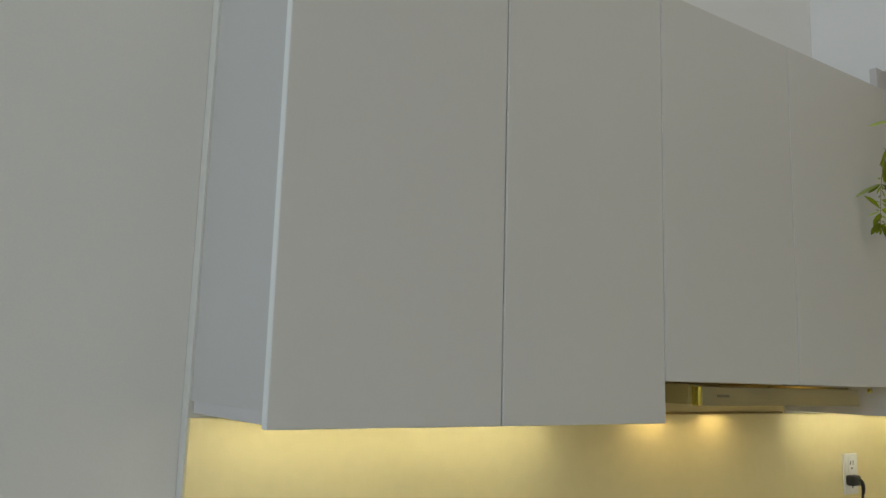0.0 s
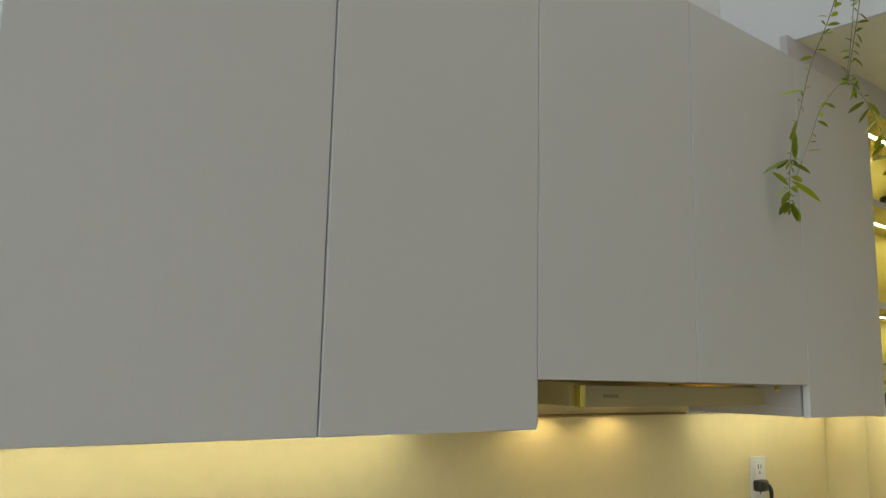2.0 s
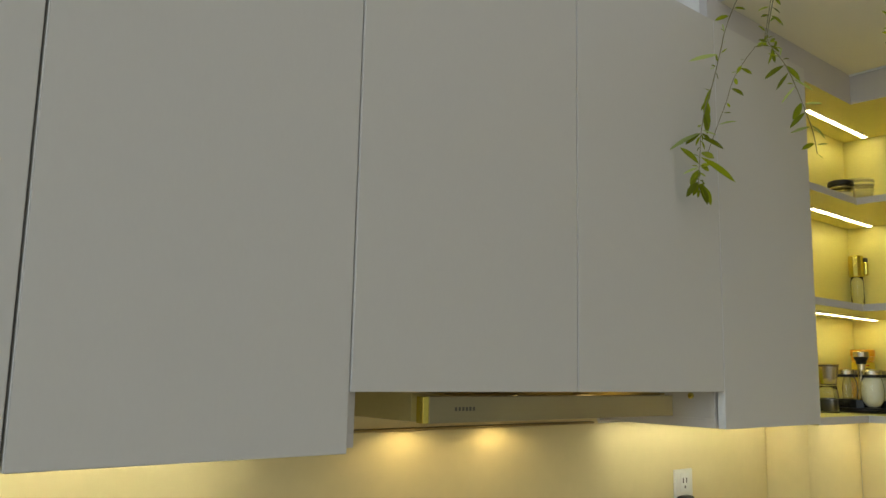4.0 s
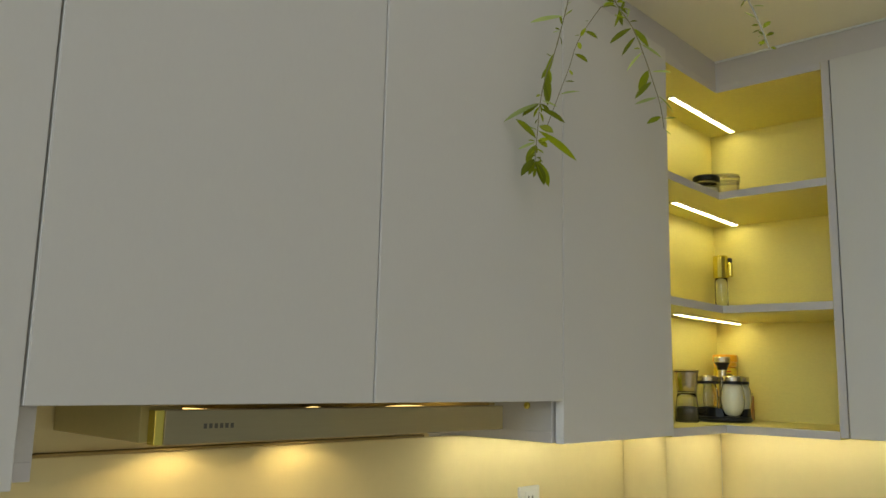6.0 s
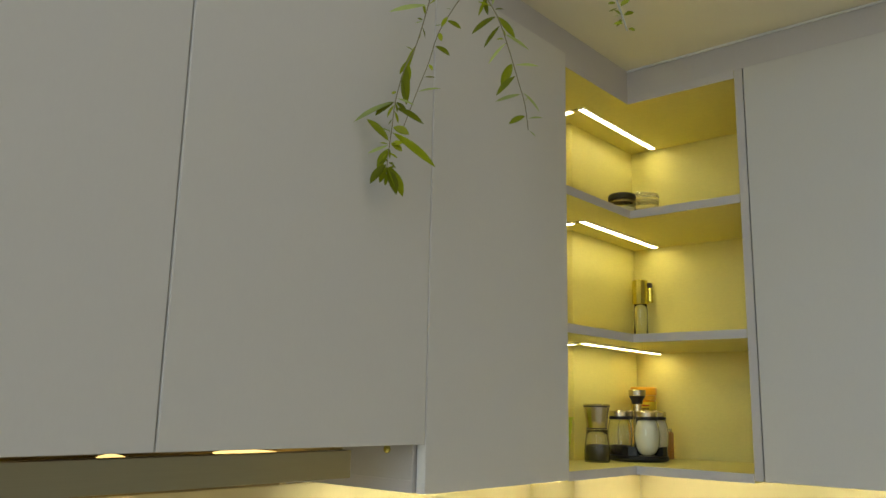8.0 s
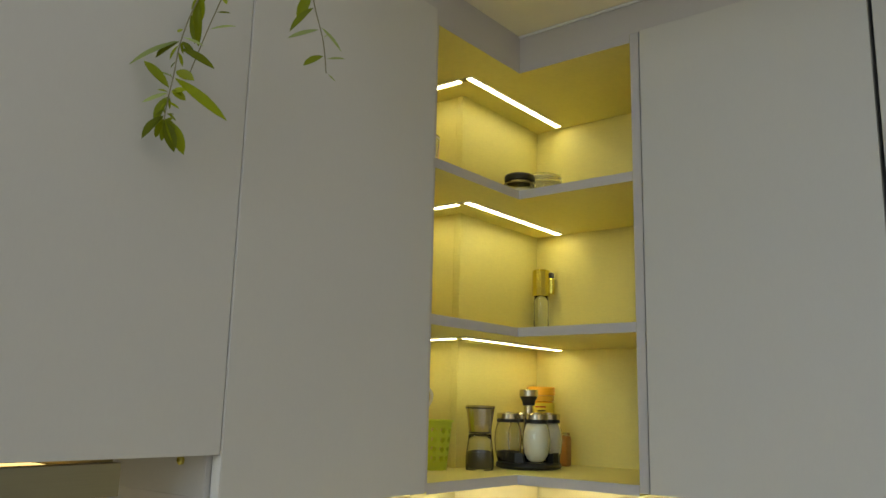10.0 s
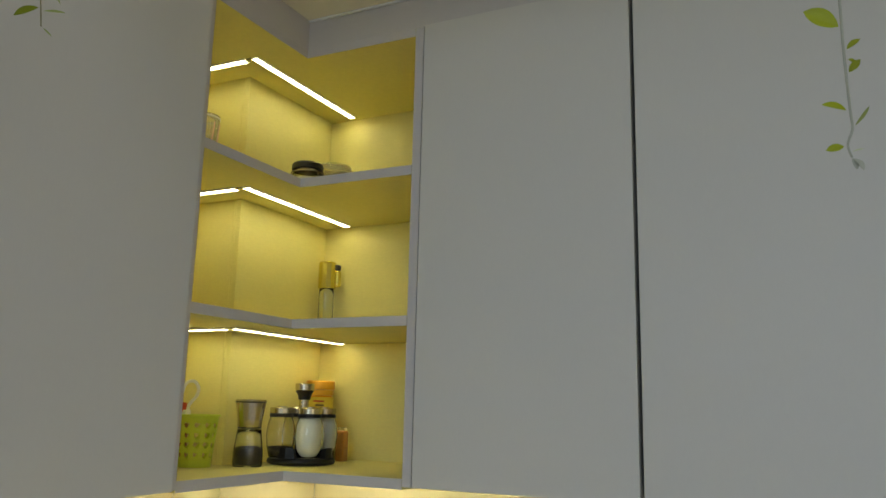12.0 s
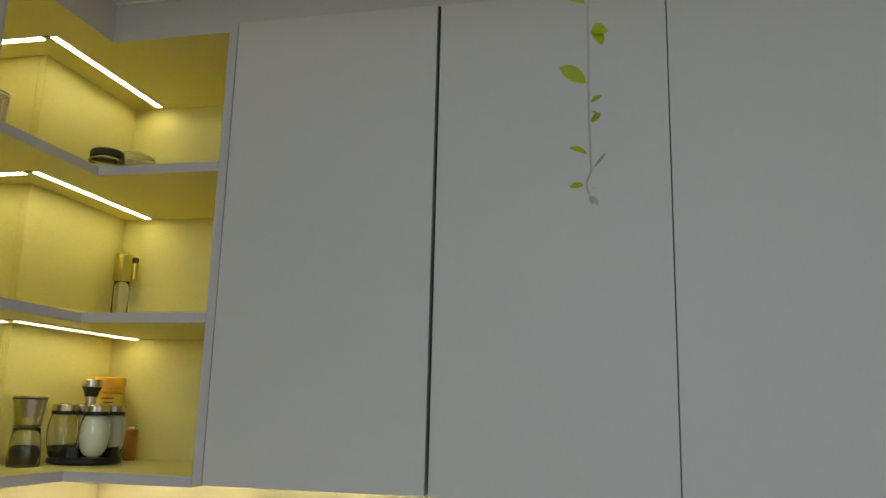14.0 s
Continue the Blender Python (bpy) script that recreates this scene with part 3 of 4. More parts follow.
def spice_jar(at, filling, level, name_label):
    j = empty("spice_jar", at, name_label, "jar", "spice jars on the carousel")
    glassy(part("jar", lathe(shell([(0.0205, 0.0), (0.022, 0.002), (0.0268, 0.022), (0.0290, 0.046), (0.0272, 0.068), (0.0225, 0.0835), (0.0215, 0.088)], 0.0018), at, 32, closed=False), M["glass"], j, smooth=True))
    prof = [(r, h) for r, h in [(0.0185, 0.0025), (0.0245, 0.022), (0.0268, 0.046), (0.025, 0.068), (0.0205, 0.082)] if h <= level]
    part("contents", lathe([(0.001, 0.0025)] + prof + [(0.001, prof[-1][1] + 0.002)], at, 28), M[filling], j, smooth=True)
    part("collar", lathe([(0.0228, 0.0840), (0.0238, 0.0845), (0.0238, 0.0905), (0.0228, 0.091)], at, 32), M["black"], j)
    part("lid", lathe([(0.0225, 0.0912), (0.0240, 0.092), (0.0240, 0.1025), (0.0225, 0.1045), (0.011, 0.105), (0.0108, 0.1065), (0.002, 0.1075)], at, 36), M["cap_steel"], j, "brushed steel lid", smooth=False)

    grow(j, 1.02, 0.955)


def carousel(at, toward):
    """Black turntable with a centre grip and four jars, one turned to the given side."""
    x, y, z = at
    c = empty("spice_carousel", at, "black turntable spice rack with steel centre grip", "spice rack")
    part("base", lathe([(0.060, 0.0), (0.068, 0.002), (0.070, 0.006), (0.068, 0.012), (0.060, 0.0135), (0.0, 0.0135)], at, 48), M["black"], c, smooth=False)
    for k in range(4):
        a = toward + math.pi / 4 + k * math.pi / 2
        ca, sa = math.cos(a), math.sin(a)
        bm = bmesh.new()
        pts = [(0.022, -0.006), (0.064, -0.019), (0.068, 0.0), (0.064, 0.019), (0.022, 0.006)]
        lowv = [bm.verts.new((x + ca * u - sa * w, y + sa * u + ca * w, z + 0.0136)) for u, w in pts]
        highv = [bm.verts.new((x + ca * u * 0.99 - sa * w * 0.75, y + sa * u * 0.99 + ca * w * 0.75, z + (0.034 if u > 0.03 else 0.026))) for u, w in pts]
        bm.faces.new(lowv[::-1])
        bm.faces.new(highv)
        for i in range(5):
            bm.faces.new((lowv[i], lowv[(i + 1) % 5], highv[(i + 1) % 5], highv[i]))
        part("divider", bm, M["black"], c)
    part("pole", lathe([(0.0105, 0.0137), (0.0105, 0.128)], at, 24), M["cap_steel"], c, "steel centre pole", smooth=False)
    part("grip", lathe([(0.0112, 0.128), (0.0125, 0.1285), (0.0135, 0.136), (0.0185, 0.145), (0.0190, 0.1465)], at, 32), M["black"], c)
    part("knob", lathe([(0.0190, 0.1467), (0.0198, 0.148), (0.0198, 0.1595), (0.0188, 0.1610), (0.0, 0.1612)], at, 32), M["cap_steel"], c, "brushed steel knob")
    grow(c, 1.0, 1.02)
    fill = (("salt", 0.09, "bulbous glass spice jar filled with white salt, steel lid"),
            ("salt", 0.085, "glass spice jar nearly full of white sugar, steel lid"),
            ("spice", 0.03, "clear glass spice jar with a little yellow spice, steel lid"),
            ("pepper", 0.03, "clear glass spice jar with dark spice at the bottom, steel lid"))
    for k, (f, lev, lab) in enumerate(fill):
        a = toward + (0, math.pi / 2, math.pi, -math.pi / 2)[k]
        spice_jar((x + 0.0460 * math.cos(a), y + 0.0460 * math.sin(a), z + 0.0144), f, lev, lab)


def tub(at):
    x, y, z = at
    t = empty("food_tub", at, "tall clear tub with orange lid and yellow printed label", "tub")
    part("tub_body", lathe([(0.028, 0.0), (0.030, 0.003), (0.030, 0.112), (0.028, 0.118), (0.026, 0.120)], at, 36), M["orange"], t, smooth=False)
    part("label_band", lathe([(0.0304, 0.072), (0.0306, 0.0722), (0.0306, 0.1165), (0.0304, 0.1168)], at, 36, closed=False), M["yellow"], t, "yellow paper label")
    part("neck_ring", lathe([(0.0272, 0.1203), (0.0300, 0.121), (0.0300, 0.130), (0.0272, 0.1305)], at, 36), M["amber"], t)
    part("lid", lathe([(0.0300, 0.1308), (0.0322, 0.1315), (0.0322, 0.1455), (0.0305, 0.1475), (0.0, 0.1478)], at, 36), M["orange"], t, "orange screw lid")
    for a0, z0, w, h, mt in ((-2.62, 0.108, 0.8, 0.0025, "red"), (-2.55, 0.101, 0.6, 0.002, "ink"), (-2.5, 0.078, 1.05, 0.011, "red"), (-2.45, 0.0915, 0.5, 0.002, "red")):
        bm = bmesh.new()
        cols = [[bm.verts.new((x + 0.0309 * math.cos(a0 + w * (i / 6 - 0.5)), y + 0.0309 * math.sin(a0 + w * (i / 6 - 0.5)), z + z0 + dz)) for dz in (0, h)] for i in range(7)]
        for p, q in zip(cols, cols[1:]):
            bm.faces.new((p[0], q[0], q[1], p[1]))
        part("print_bar", bm, M[mt], t, "printed bar on the label")

    grow(t, 1.0, 1.18)


heart_basket((2.527, 1.232, Z3))
grinder((2.607, 1.1705, Z3))
carousel((2.728, 1.130, Z3), math.atan2(-1.0, -1.39) + 0.30)
tub((2.852, 1.176, Z3))
pack = empty("spice_packet", (2.856, 1.115, Z3), "small amber plastic spice packet behind the carousel", "packet")
part("pouch", box(2.845, 2.867, 1.104, 1.126, Z3, Z3 + 0.066, 0.004), M["brown"], pack)
part("closure", box(2.848, 2.864, 1.107, 1.123, Z3 + 0.0665, Z3 + 0.073, 0.002), M["clear"], pack)
bott = empty("sauce_bottle", (2.553, 1.300, Z3), "small bottle with a dark red cap behind the basket", "bottle")
part("bottle_body", lathe([(0.014, 0), (0.0155, 0.002), (0.0155, 0.075), (0.008, 0.092), (0.0075, 0.096)], (2.553, 1.300, Z3), 24), M["brown"], bott, smooth=False)
part("cap", lathe([(0.0095, 0.1003), (0.0100, 0.101), (0.0100, 0.118), (0.009, 0.1195)], (2.553, 1.300, Z3), 20), M["red"], bott, "dark red cap")

# ---- things on the middle shelf ----
OIL = (2.876, 1.190, Z2)
oil = empty("oil_bottle", OIL, "slim glass oil dispenser with a shiny gold cap", "bottle")
glassy(part("glass_tube", lathe(shell([(0.0155, 0.0), (0.0165, 0.002), (0.0165, 0.085), (0.0150, 0.100)], 0.002), OIL, 28, closed=False), M["glass"], oil, smooth=True))
part("cap", lathe([(0.0180, 0.098), (0.0190, 0.099), (0.0190, 0.152), (0.0178, 0.1555), (0.0, 0.156)], OIL, 12), M["brass"], oil, "shiny gold cap")
part("spout", box(OIL[0] + 0.002, OIL[0] + 0.016, OIL[1] - 0.026, OIL[1] - 0.0135, Z2 + 0.102, Z2 + 0.138, 0.003), M["brass"], oil)
part("trigger", box(OIL[0] + 0.002, OIL[0] + 0.015, OIL[1] - 0.025, OIL[1] - 0.0145, Z2 + 0.1385, Z2 + 0.150, 0.002), M["ink"], oil, "dark nozzle")
grow(oil, 1.10)
coin = empty("jar_lid", (2.498, 1.112, Z2), "small loose dark metal jar lid lying flat", "lid")
part("rim", lathe([(0.014, 0.0), (0.015, 0.001), (0.015, 0.006), (0.0135, 0.0072), (0.0, 0.0072)], (2.498, 1.112, Z2), 24), M["steel"], coin)
capo = empty("bottle_cap", (2.400, 1.100, Z2), "small loose reddish bottle cap lying flat", "cap")
part("rim", lathe([(0.011, 0.0), (0.012, 0.001), (0.012, 0.005), (0.0105, 0.006), (0.0, 0.006)], (2.400, 1.100, Z2), 20), M["red"], capo)

# ---- things on the upper shelf ----
JA = (2.740, 1.164, Z1)
ja = empty("clip_jar", JA, "low glass jar with a dark lid and wire clip", "jar")
glassy(part("jar", lathe(shell([(0.029, 0), (0.031, 0.002), (0.0325, 0.02), (0.0315, 0.054), (0.029, 0.060)], 0.002), JA, 36, closed=False), M["glass"], ja, smooth=True))
part("contents", lathe([(0.001, 0.0025), (0.0275, 0.0025), (0.0295, 0.018), (0.0293, 0.044), (0.001, 0.045)], JA, 28), M["salt"], ja)
part("lid", lathe([(0.0315, 0.0605), (0.0335, 0.062), (0.0335, 0.070), (0.031, 0.073), (0.0, 0.0735)], JA, 36), M["black"], ja, "dark metal lid")
part("wire_clip", tube([(JA[0] + 0.0345 * math.cos(a), JA[1] + 0.0345 * math.sin(a), Z1 + 0.055) for a in [k * math.pi / 20 for k in range(41)]], 0.0013, 6), M["steel"], ja)
part("latch", tube(curve_points([(JA[0] - 0.012, JA[1] - 0.033, Z1 + 0.056), (JA[0] - 0.008, JA[1] - 0.039, Z1 + 0.040), (JA[0] - 0.004, JA[1] - 0.039, Z1 + 0.024)], 8), 0.0014, 6), M["steel"], ja)
grow(ja, 1.05, 1.25)
JB = (2.818, 1.146, Z1)
jb = empty("round_container", JB, "low round translucent plastic container with pale lid", "container")
part("tub_body", lathe([(0.036, 0), (0.038, 0.002), (0.0395, 0.052), (0.0395, 0.056)], JB, 36), M["clear"], jb, smooth=False)
part("lid", lathe([(0.0395, 0.0563), (0.0415, 0.057), (0.0415, 0.066), (0.0395, 0.069), (0.0, 0.0695)], JB, 36), M["clear"], jb)
grow(jb, 1.0, 1.52)
CU = (2.478, 1.232, Z1)
cu = empty("tumbler", CU, "tall glass tumbler with pinkish printed stripes", "glass")
glassy(part("glass_wall", lathe(shell([(0.026, 0), (0.0275, 0.002), (0.033, 0.120), (0.0335, 0.135)], 0.002), CU, 36, closed=False), M["clear"], cu, smooth=True))
part("print_ring", lathe([(0.0342, 0.128), (0.0343, 0.1282), (0.0343, 0.1320), (0.0342, 0.1322)], CU, 36, closed=False), M["white"], cu)
for k in range(10):
    a = k * 2 * math.pi / 10
    r0, r1 = 0.0282, 0.0325
    part("stripe", tube([(CU[0] + r0 * math.cos(a) * 1.02, CU[1] + r0 * math.sin(a) * 1.02, Z1 + 0.012), (CU[0] + r1 * math.cos(a + 0.25) * 1.02, CU[1] + r1 * math.sin(a + 0.25) * 1.02, Z1 + 0.118)], 0.0019, 6), M["pink"], cu)

grow(cu, 0.92, 0.92)

# ---- trailing plants from the planter on the lowered ceiling's edge ----
trough = empty("planter_trough", (1.98, 0.55, 3.0), "long white planter trough on the ledge above", "planter")
part("trough", box(1.905, 2.055, 0.0, 1.15, 3.0005, 3.14, 0.004), M["white"], trough)
part("soil", box(1.915, 2.045, 0.01, 1.14, 3.141, 3.150), M["soil"], trough)


def leaf_mesh(name, width, mat, bend):
    """A pointed blade, 1 long along y, folded at the midrib and bent down."""
    bm = bmesh.new()
    rows = []
    n = 7
    for i in range(n + 1):
        f = i / n
        w = width * math.sin(math.pi * min(1, 0.04 + 0.96 * f) ** 1.15) ** 0.75 if 0 < i < n else 0.006
        dz = -bend * f * f
        rows.append([bm.verts.new((-w / 2, f, dz + 0.22 * w)), bm.verts.new((0, f, dz)), bm.verts.new((w / 2, f, dz + 0.22 * w))])
    for a, b in zip(rows, rows[1:]):
        for k in (0, 1):
            bm.faces.new((a[k], a[k + 1], b[k + 1], b[k]))
    me = bpy.data.meshes.new(name)
    bmesh.ops.recalc_face_normals(bm, faces=bm.faces)
    bm.to_mesh(me)
    bm.free()
    for p in me.polygons:
        p.use_smooth = True
    me.materials.append(mat)
    return me


LEAVES = {
    "n": leaf_mesh("leaf", 0.17, M["leaf"], 0.16), "w": leaf_mesh("leaf", 0.37, M["leaf"], 0.16),
    "p": leaf_mesh("leaf", 0.16, M["leaf_pale"], 0.14), "t": leaf_mesh("leaf", 0.12, M["leaf_pale"], 0.25),
    "y": leaf_mesh("leaf", 0.55, M["stem_pale"], 0.25),
    "r": leaf_mesh("leaf", 0.85, M["leaf_lime"], 0.10),
    "l": leaf_mesh("leaf", 0.50, M["leaf_lime"], 0.08), "m": leaf_mesh("leaf", 0.25, M["leaf"], 0.2),
}
RIGHT, AHEAD = Vector((0.663, -0.747, 0)), Vector((0.747, 0.663, 0))


def vine(label, stems, leaves, thick, mat, seed, size=0.01, tufts=()):
    """stems: point lists from the tip up; leaves: (stem, height, right, up, kind), the last three the blade's reach."""
    rnd = random.Random(seed)
    root = stems[0][-1]
    v = empty("trailing_vine", root, label, "plant", "trailing vines")
    lines = []
    for k, pts in enumerate(stems):
        line = curve_points(pts, 10 * (len(pts) - 1))
        lines.append(line)
        part("stem", tube(line, thick * 0.7, 6, thick * (1.3 if k == 0 else 0.9)), mat, v, smooth=True)
    leaves = list(leaves)
    for s, z0, z1, count, reach in tufts:
        for k in range(count):
            a = rnd.uniform(0, 2 * math.pi)
            q = reach * rnd.uniform(0.45, 1.0)
            leaves.append((s, rnd.uniform(z0, z1), q * math.cos(a), q * math.sin(a) * 0.8 - 0.3, rnd.choice("nmmwwpl")))
    for s, z, r, u, kind in leaves:
        base = min(lines[s], key=lambda p: abs(p.z - z))
        reach = RIGHT * r * size + Vector((0, 0, u * size)) - AHEAD * rnd.uniform(-0.6, 1.1) * size * 0.35 * min(2.0, max(1.0, abs(r)))
        length = reach.length
        y = reach.normalized()
        face = (-AHEAD * rnd.uniform(0.7, 1.0) + Vector((0, 0, rnd.uniform(0.0, 0.6))) + RIGHT * rnd.uniform(-0.4, 0.4))
        x = y.cross(face).normalized()
        zz = x.cross(y)
        ob = new("leaf", LEAVES[kind])
        ob.parent = v
        ob.matrix_parent_inverse = v.matrix_basis.inverted()
        m = Matrix((x, y, zz)).transposed().to_4x4()
        ob.matrix_basis = Matrix.Translation(base + y * 0.002) @ m @ Matrix.Diagonal((length, length, length, 1))


OVER = 3.155
vine("long green trailing vine with narrow leaves hanging before the doors",
     [[(1.7230, 0.9900, 1.8990), (1.7250, 0.9900, 1.9280), (1.7305, 0.9900, 1.9673), (1.7350, 0.9890, 2.0108), (1.7500, 0.9870, 2.0661), (1.7714, 0.9850, 2.1110), (1.7844, 0.9700, 2.1905), (1.7848, 0.9550, 2.2372), (1.845, 0.910, 2.45), (1.865, 0.910, 2.80), (1.882, 0.910, 3.08), (1.95, 0.910, OVER)],
      [(1.7465, 0.9850, 1.9678), (1.7541, 0.9650, 2.0249), (1.7609, 0.9500, 2.0678), (1.7635, 0.9350, 2.1095), (1.7688, 0.9150, 2.1408), (1.7725, 0.8950, 2.1636), (1.7915, 0.8820, 2.1955), (1.855, 0.880, 2.45), (1.875, 0.880, 2.80), (1.882, 0.880, 3.08), (1.95, 0.880, OVER)]],
     [(0, 2.1788, -5.4, -0.9, "p"), (0, 2.1788, 1.2, 1.0, "n"), (0, 2.1606, -0.3, 1.6, "m"), (0, 2.1424, 0.5, -1.4, "n"), (0, 2.1121, -1.8, -4.6, "n"), (0, 2.0697, 0.1, -5.2, "m"), (0, 2.0818, -1.2, -2.0, "m"),
      (0, 2.0118, -5.6, -2.6, "p"), (0, 2.0094, -2.7, -1.8, "w"), (0, 2.0043, -1.0, -1.7, "m"), (0, 2.0097, 1.5, -1.4, "w"), (0, 2.0140, 2.4, -0.9, "p"), (0, 1.9993, 4.0, -1.8, "m"), (0, 1.9970, 0.7, -1.6, "m"), (0, 2.0491, 0.5, -3.5, "n"),
      (0, 1.9455, -2.9, 3.3, "m"), (0, 1.9632, 6.1, -4.3, "n"), (0, 1.9648, -1.4, 0.5, "p"), (0, 1.9706, 2.2, -1.1, "l"), (0, 1.9456, 1.6, -1.0, "l"), (0, 1.9413, -2.7, -1.2, "p"), (0, 1.9374, -1.5, -2.9, "w"), (0, 1.9310, 1.1, -0.6, "m"),
      (0, 1.9413, 1.7, 0.4, "l"), (0, 1.9153, -2.2, -2.6, "w"), (0, 1.9121, 1.2, -1.2, "w"), (0, 1.9110, -0.9, -2.1, "w"), (0, 1.9179, 1.1, -0.7, "m"), (0, 1.9194, -1.1, -0.6, "m"), (0, 1.9100, 2.4, -3.7, "w"), (0, 1.9080, 1.5, -3.4, "w"),
      (0, 2.0801, -0.2, -3.4, "w"), (0, 2.0758, -0.1, -3.2, "m"), (0, 2.0287, -0.7, -0.3, "l"), (0, 2.0085, 0.3, -1.3, "m"), (0, 1.9300, -0.7, -0.8, "m"),
      (0, 2.3001, 1.6, 1.5, "m"), (0, 2.3123, 2.2, 0.6, "n"), (0, 2.3244, -0.8, 1.4, "m"), (0, 2.3426, -2.2, 0.4, "n"), (0, 2.3487, 1.8, 1.0, "l"), (0, 2.3972, -1.6, 1.0, "n"), (0, 2.4578, 2.2, 0.8, "p"), (0, 2.5670, 1.8, 0.6, "n"),
      (1, 2.1303, 2.0, -1.0, "w"), (1, 2.1364, -0.9, -1.4, "w"), (1, 2.1121, 0.3, -1.3, "l"), (1, 2.0939, 2.1, -1.3, "w"), (1, 2.0697, 0.5, -0.9, "l"), (1, 2.0454, 1.5, 0.1, "n"), (1, 2.0272, 3.0, 0.7, "p"), (1, 2.1788, 0.8, 1.2, "w"), (1, 2.1970, -1.0, 1.4, "m")],
     0.0010, M["stem"], 5, 0.0105, [(0, 1.900, 1.918, 8, 1.6), (0, 1.93, 1.985, 6, 1.3), (0, 2.10, 2.20, 6, 1.8), (0, 2.20, 2.42, 10, 2.7), (1, 2.12, 2.18, 4, 1.4)])
vine("green trailing vine with a leafy knot and drooping narrow leaves",
     [[(1.7980, 0.8000, 1.9442), (1.7939, 0.8030, 1.9804), (1.7865, 0.8100, 2.0168), (1.7846, 0.8250, 2.0677), (1.7862, 0.8450, 2.1189), (1.7891, 0.8780, 2.1774), (1.7941, 0.8760, 2.2144), (1.850, 0.862, 2.45), (1.870, 0.862, 2.80), (1.882, 0.862, 3.08), (1.95, 0.862, OVER)]],
     [(0, 2.1643, 1.5, -1.4, "m"), (0, 2.1588, 0.4, -2.8, "m"), (0, 2.1533, -0.9, -2.6, "n"), (0, 2.1588, -1.8, 0.5, "n"), (0, 2.1698, 1.2, 0.8, "w"), (0, 2.1698, -2.0, -0.6, "w"), (0, 2.1588, 1.9, -0.2, "n"), (0, 2.1203, -3.5, -2.0, "m"), (0, 2.1203, 2.4, -3.0, "m"),
      (0, 2.1038, -2.3, -3.0, "n"), (0, 2.0873, 3.3, -2.0, "t"), (0, 2.0708, -2.5, -2.7, "t"), (0, 2.0432, -1.4, -3.0, "w"), (0, 2.0212, -2.7, -2.5, "m"), (0, 2.0377, 3.3, 0.4, "p"), (0, 1.9937, -3.4, -1.0, "p"),
      (0, 1.9992, 2.5, -2.3, "t"), (0, 1.9629, -2.2, -1.0, "w"), (0, 1.9607, 2.0, 0.4, "p"), (0, 1.9442, 0.9, -0.7, "p"), (0, 2.2138, 1.5, 1.3, "m"), (0, 2.2248, 2.2, -1.9, "m"), (0, 2.2578, -1.4, 0.9, "n"), (0, 2.2909, 1.5, -2.2, "m"), (0, 2.3349, 2.0, -1.4, "m"), (0, 2.3679, -1.8, 0.6, "n"), (0, 2.4119, 2.4, -0.9, "t")],
     0.0010, M["stem"], 8, 0.0100, [(0, 2.13, 2.18, 8, 2.6), (0, 2.19, 2.42, 11, 2.8), (0, 1.96, 2.10, 4, 1.8)])
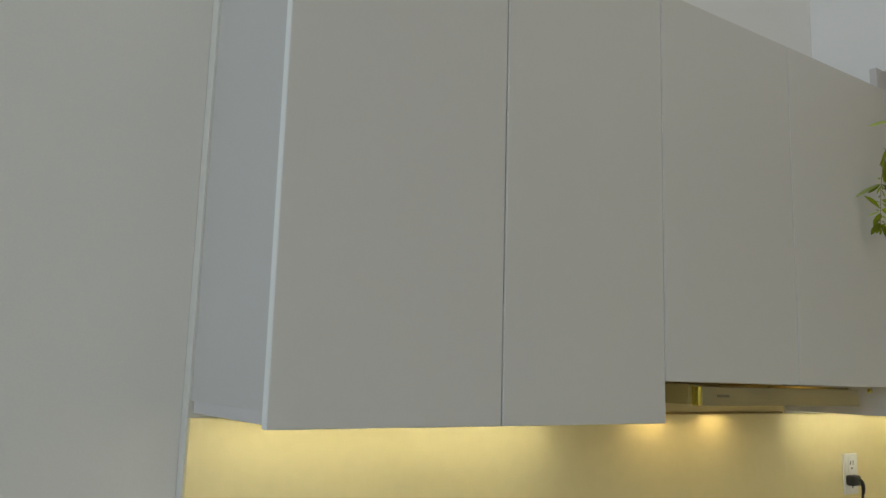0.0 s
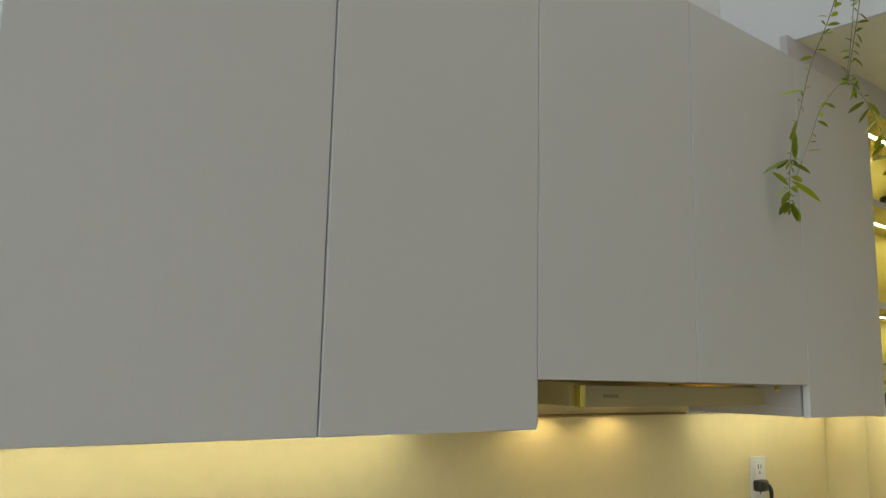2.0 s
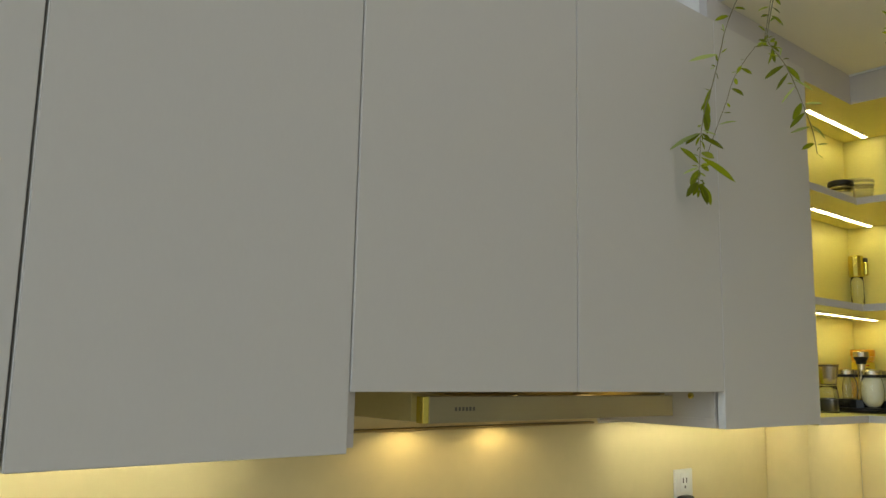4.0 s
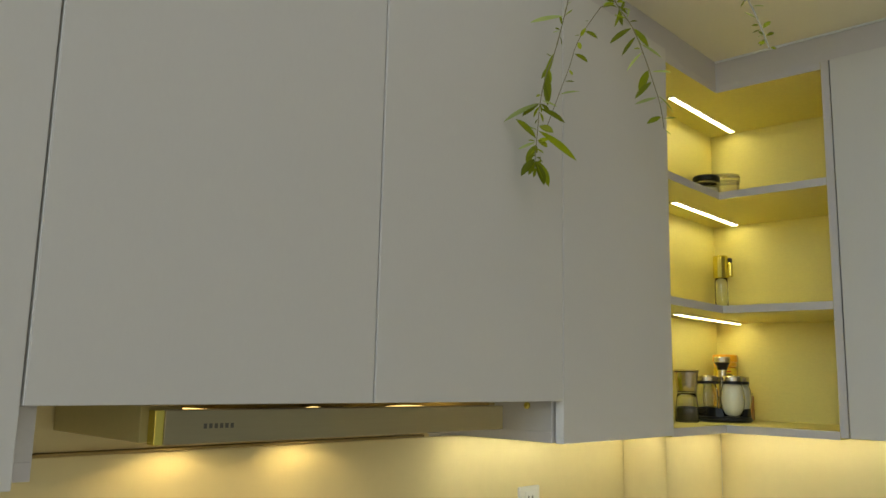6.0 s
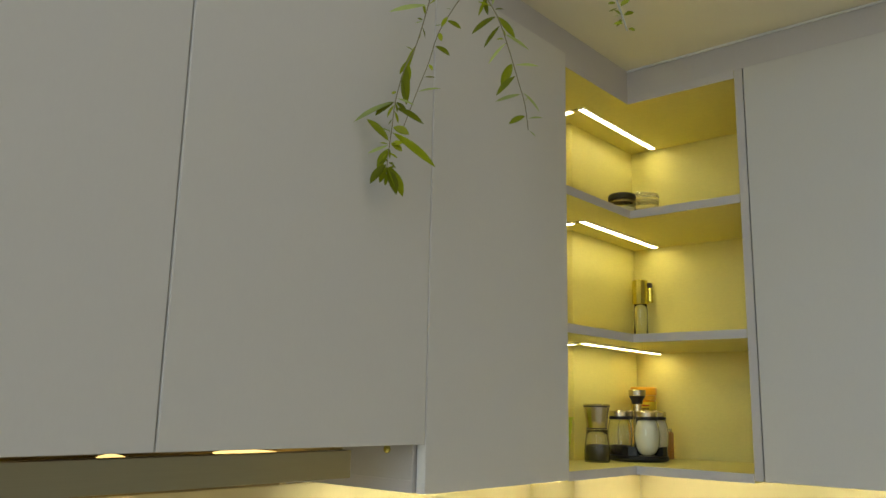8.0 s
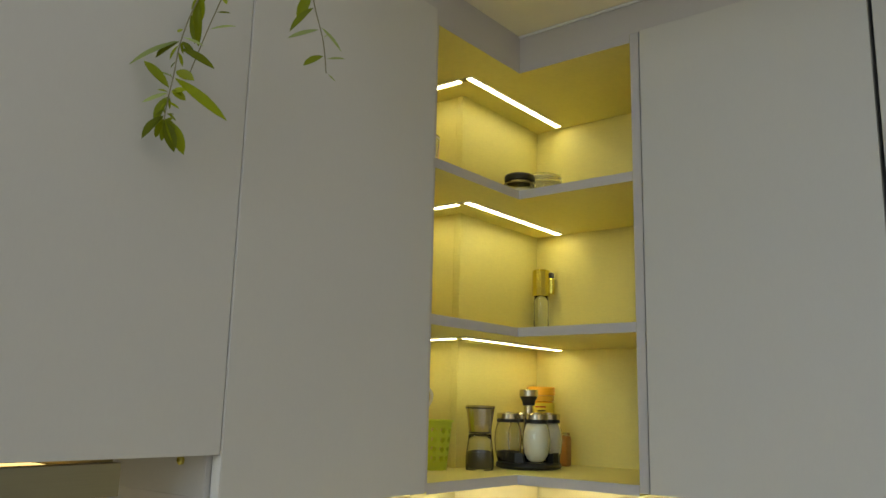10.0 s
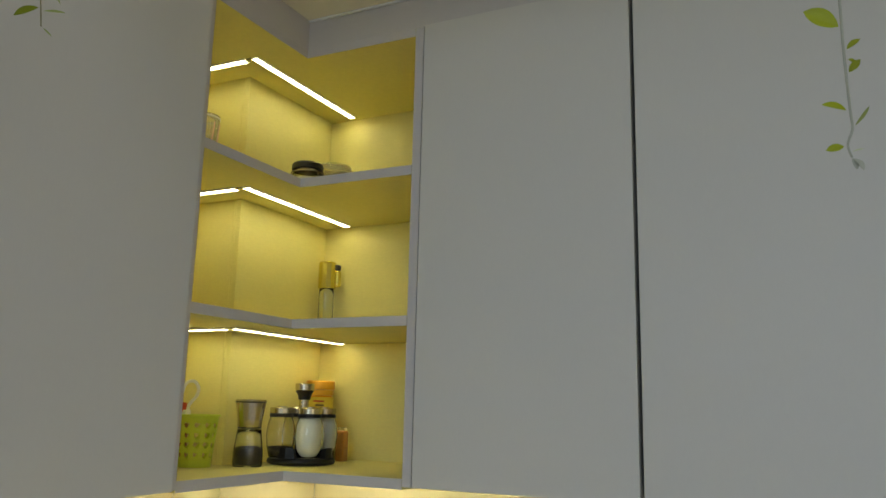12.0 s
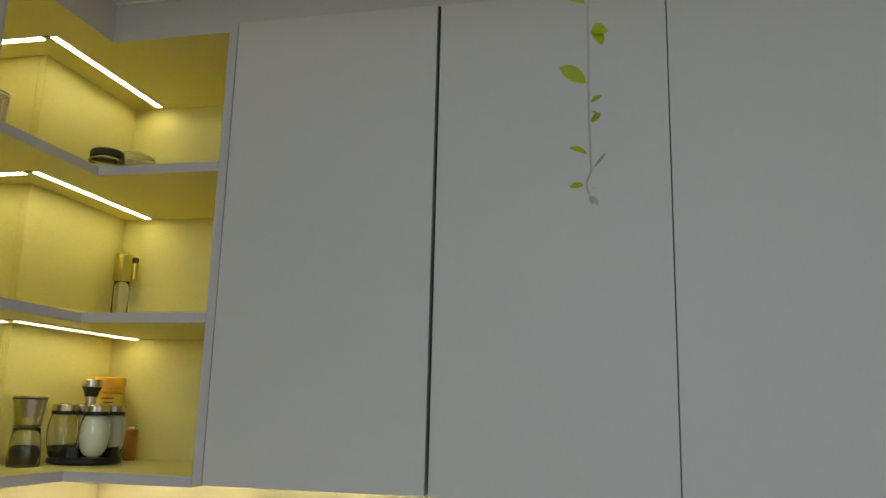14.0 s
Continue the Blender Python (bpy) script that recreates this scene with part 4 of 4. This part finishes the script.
vine("short pale trailing stem with small round leaves",
     [[(1.6900, 0.5956, 1.9824), (1.6900, 0.6019, 2.0039), (1.6920, 0.6122, 2.0345), (1.6960, 0.6239, 2.0640), (1.7000, 0.6318, 2.0930), (1.830, 0.700, 2.45), (1.850, 0.700, 2.80), (1.882, 0.700, 3.08), (1.95, 0.700, OVER)]],
     [(0, 1.9846, 0.8, -0.1, "l"), (0, 2.0008, 1.2, 0.6, "w"), (0, 2.0008, -0.7, 0.5, "w"), (0, 2.0117, 1.0, 0.9, "l"), (0, 2.0279, -1.4, 0.9, "p"), (0, 2.0496, 1.8, 0.4, "p"), (0, 2.0659, 0.6, 0.8, "t"), (0, 2.0822, -1.3, 0.8, "l"), (0, 2.1038, -0.9, 0.2, "w"), (0, 2.1255, -1.0, 1.0, "w")],
     0.0014, M["stem_pale"], 11, 0.01, [(0, 1.985, 2.02, 5, 1.2), (0, 2.05, 2.13, 8, 1.4)])
vine("short trailing stem tip with small round leaves",
     [[(1.680, 0.458, 2.016), (1.682, 0.462, 2.06), (1.70, 0.47, 2.20), (1.830, 0.480, 2.45), (1.850, 0.480, 2.80), (1.882, 0.480, 3.08), (1.95, 0.480, OVER)]],
     [(0, 2.0240, 0.5, -1.0, "w"), (0, 2.0320, -0.9, 0.2, "w"), (0, 2.0520, 0.9, 0.3, "l"), (0, 2.0720, -1.0, 0.6, "w"), (0, 2.1020, 1.0, 0.4, "w")],
     0.0013, M["stem_pale"], 12, 0.01, [(0, 2.02, 2.12, 6, 1.3)])
RIGHT, AHEAD = Vector((0.25, -0.968, 0)), Vector((0.968, 0.25, 0))
vine("thin pale trailing stem with a few small lime leaves",
     [[(1.7870, 0.1030, 1.7231), (1.7880, 0.1044, 1.7309), (1.7890, 0.1015, 1.7399), (1.7900, 0.1019, 1.7500), (1.7930, 0.1027, 1.7831), (1.7960, 0.1027, 1.8192), (1.7970, 0.1026, 1.8466), (1.8000, 0.1030, 1.8950), (1.8080, 0.1045, 2.0000), (1.8200, 0.1075, 2.2000), (1.840, 0.112, 2.45), (1.860, 0.112, 2.80), (1.882, 0.112, 3.08), (1.95, 0.112, OVER)]],
     [(0, 1.8395, 1.0, 0.35, "r"), (0, 1.8420, 0.75, -0.7, "r"), (0, 1.8017, -1.45, 0.85, "l"), (0, 1.7860, 0.55, 0.45, "l"), (0, 1.7815, 0.40, -0.25, "r"), (0, 1.7725, 0.42, 0.45, "l"), (0, 1.7505, -1.0, 0.35, "l"), (0, 1.7400, 0.85, 1.0, "t"), (0, 1.7298, -0.75, -0.15, "l"), (0, 1.7257, 0.5, 0.25, "t"), (0, 1.7235, 0.35, -0.5, "y"), (0, 1.7242, 0.12, -0.5, "y"), (0, 1.8600, -1.1, 0.45, "l"), (0, 1.8700, 1.0, 0.4, "l")],
     0.0009, M["stem_pale"], 21, 0.0125)
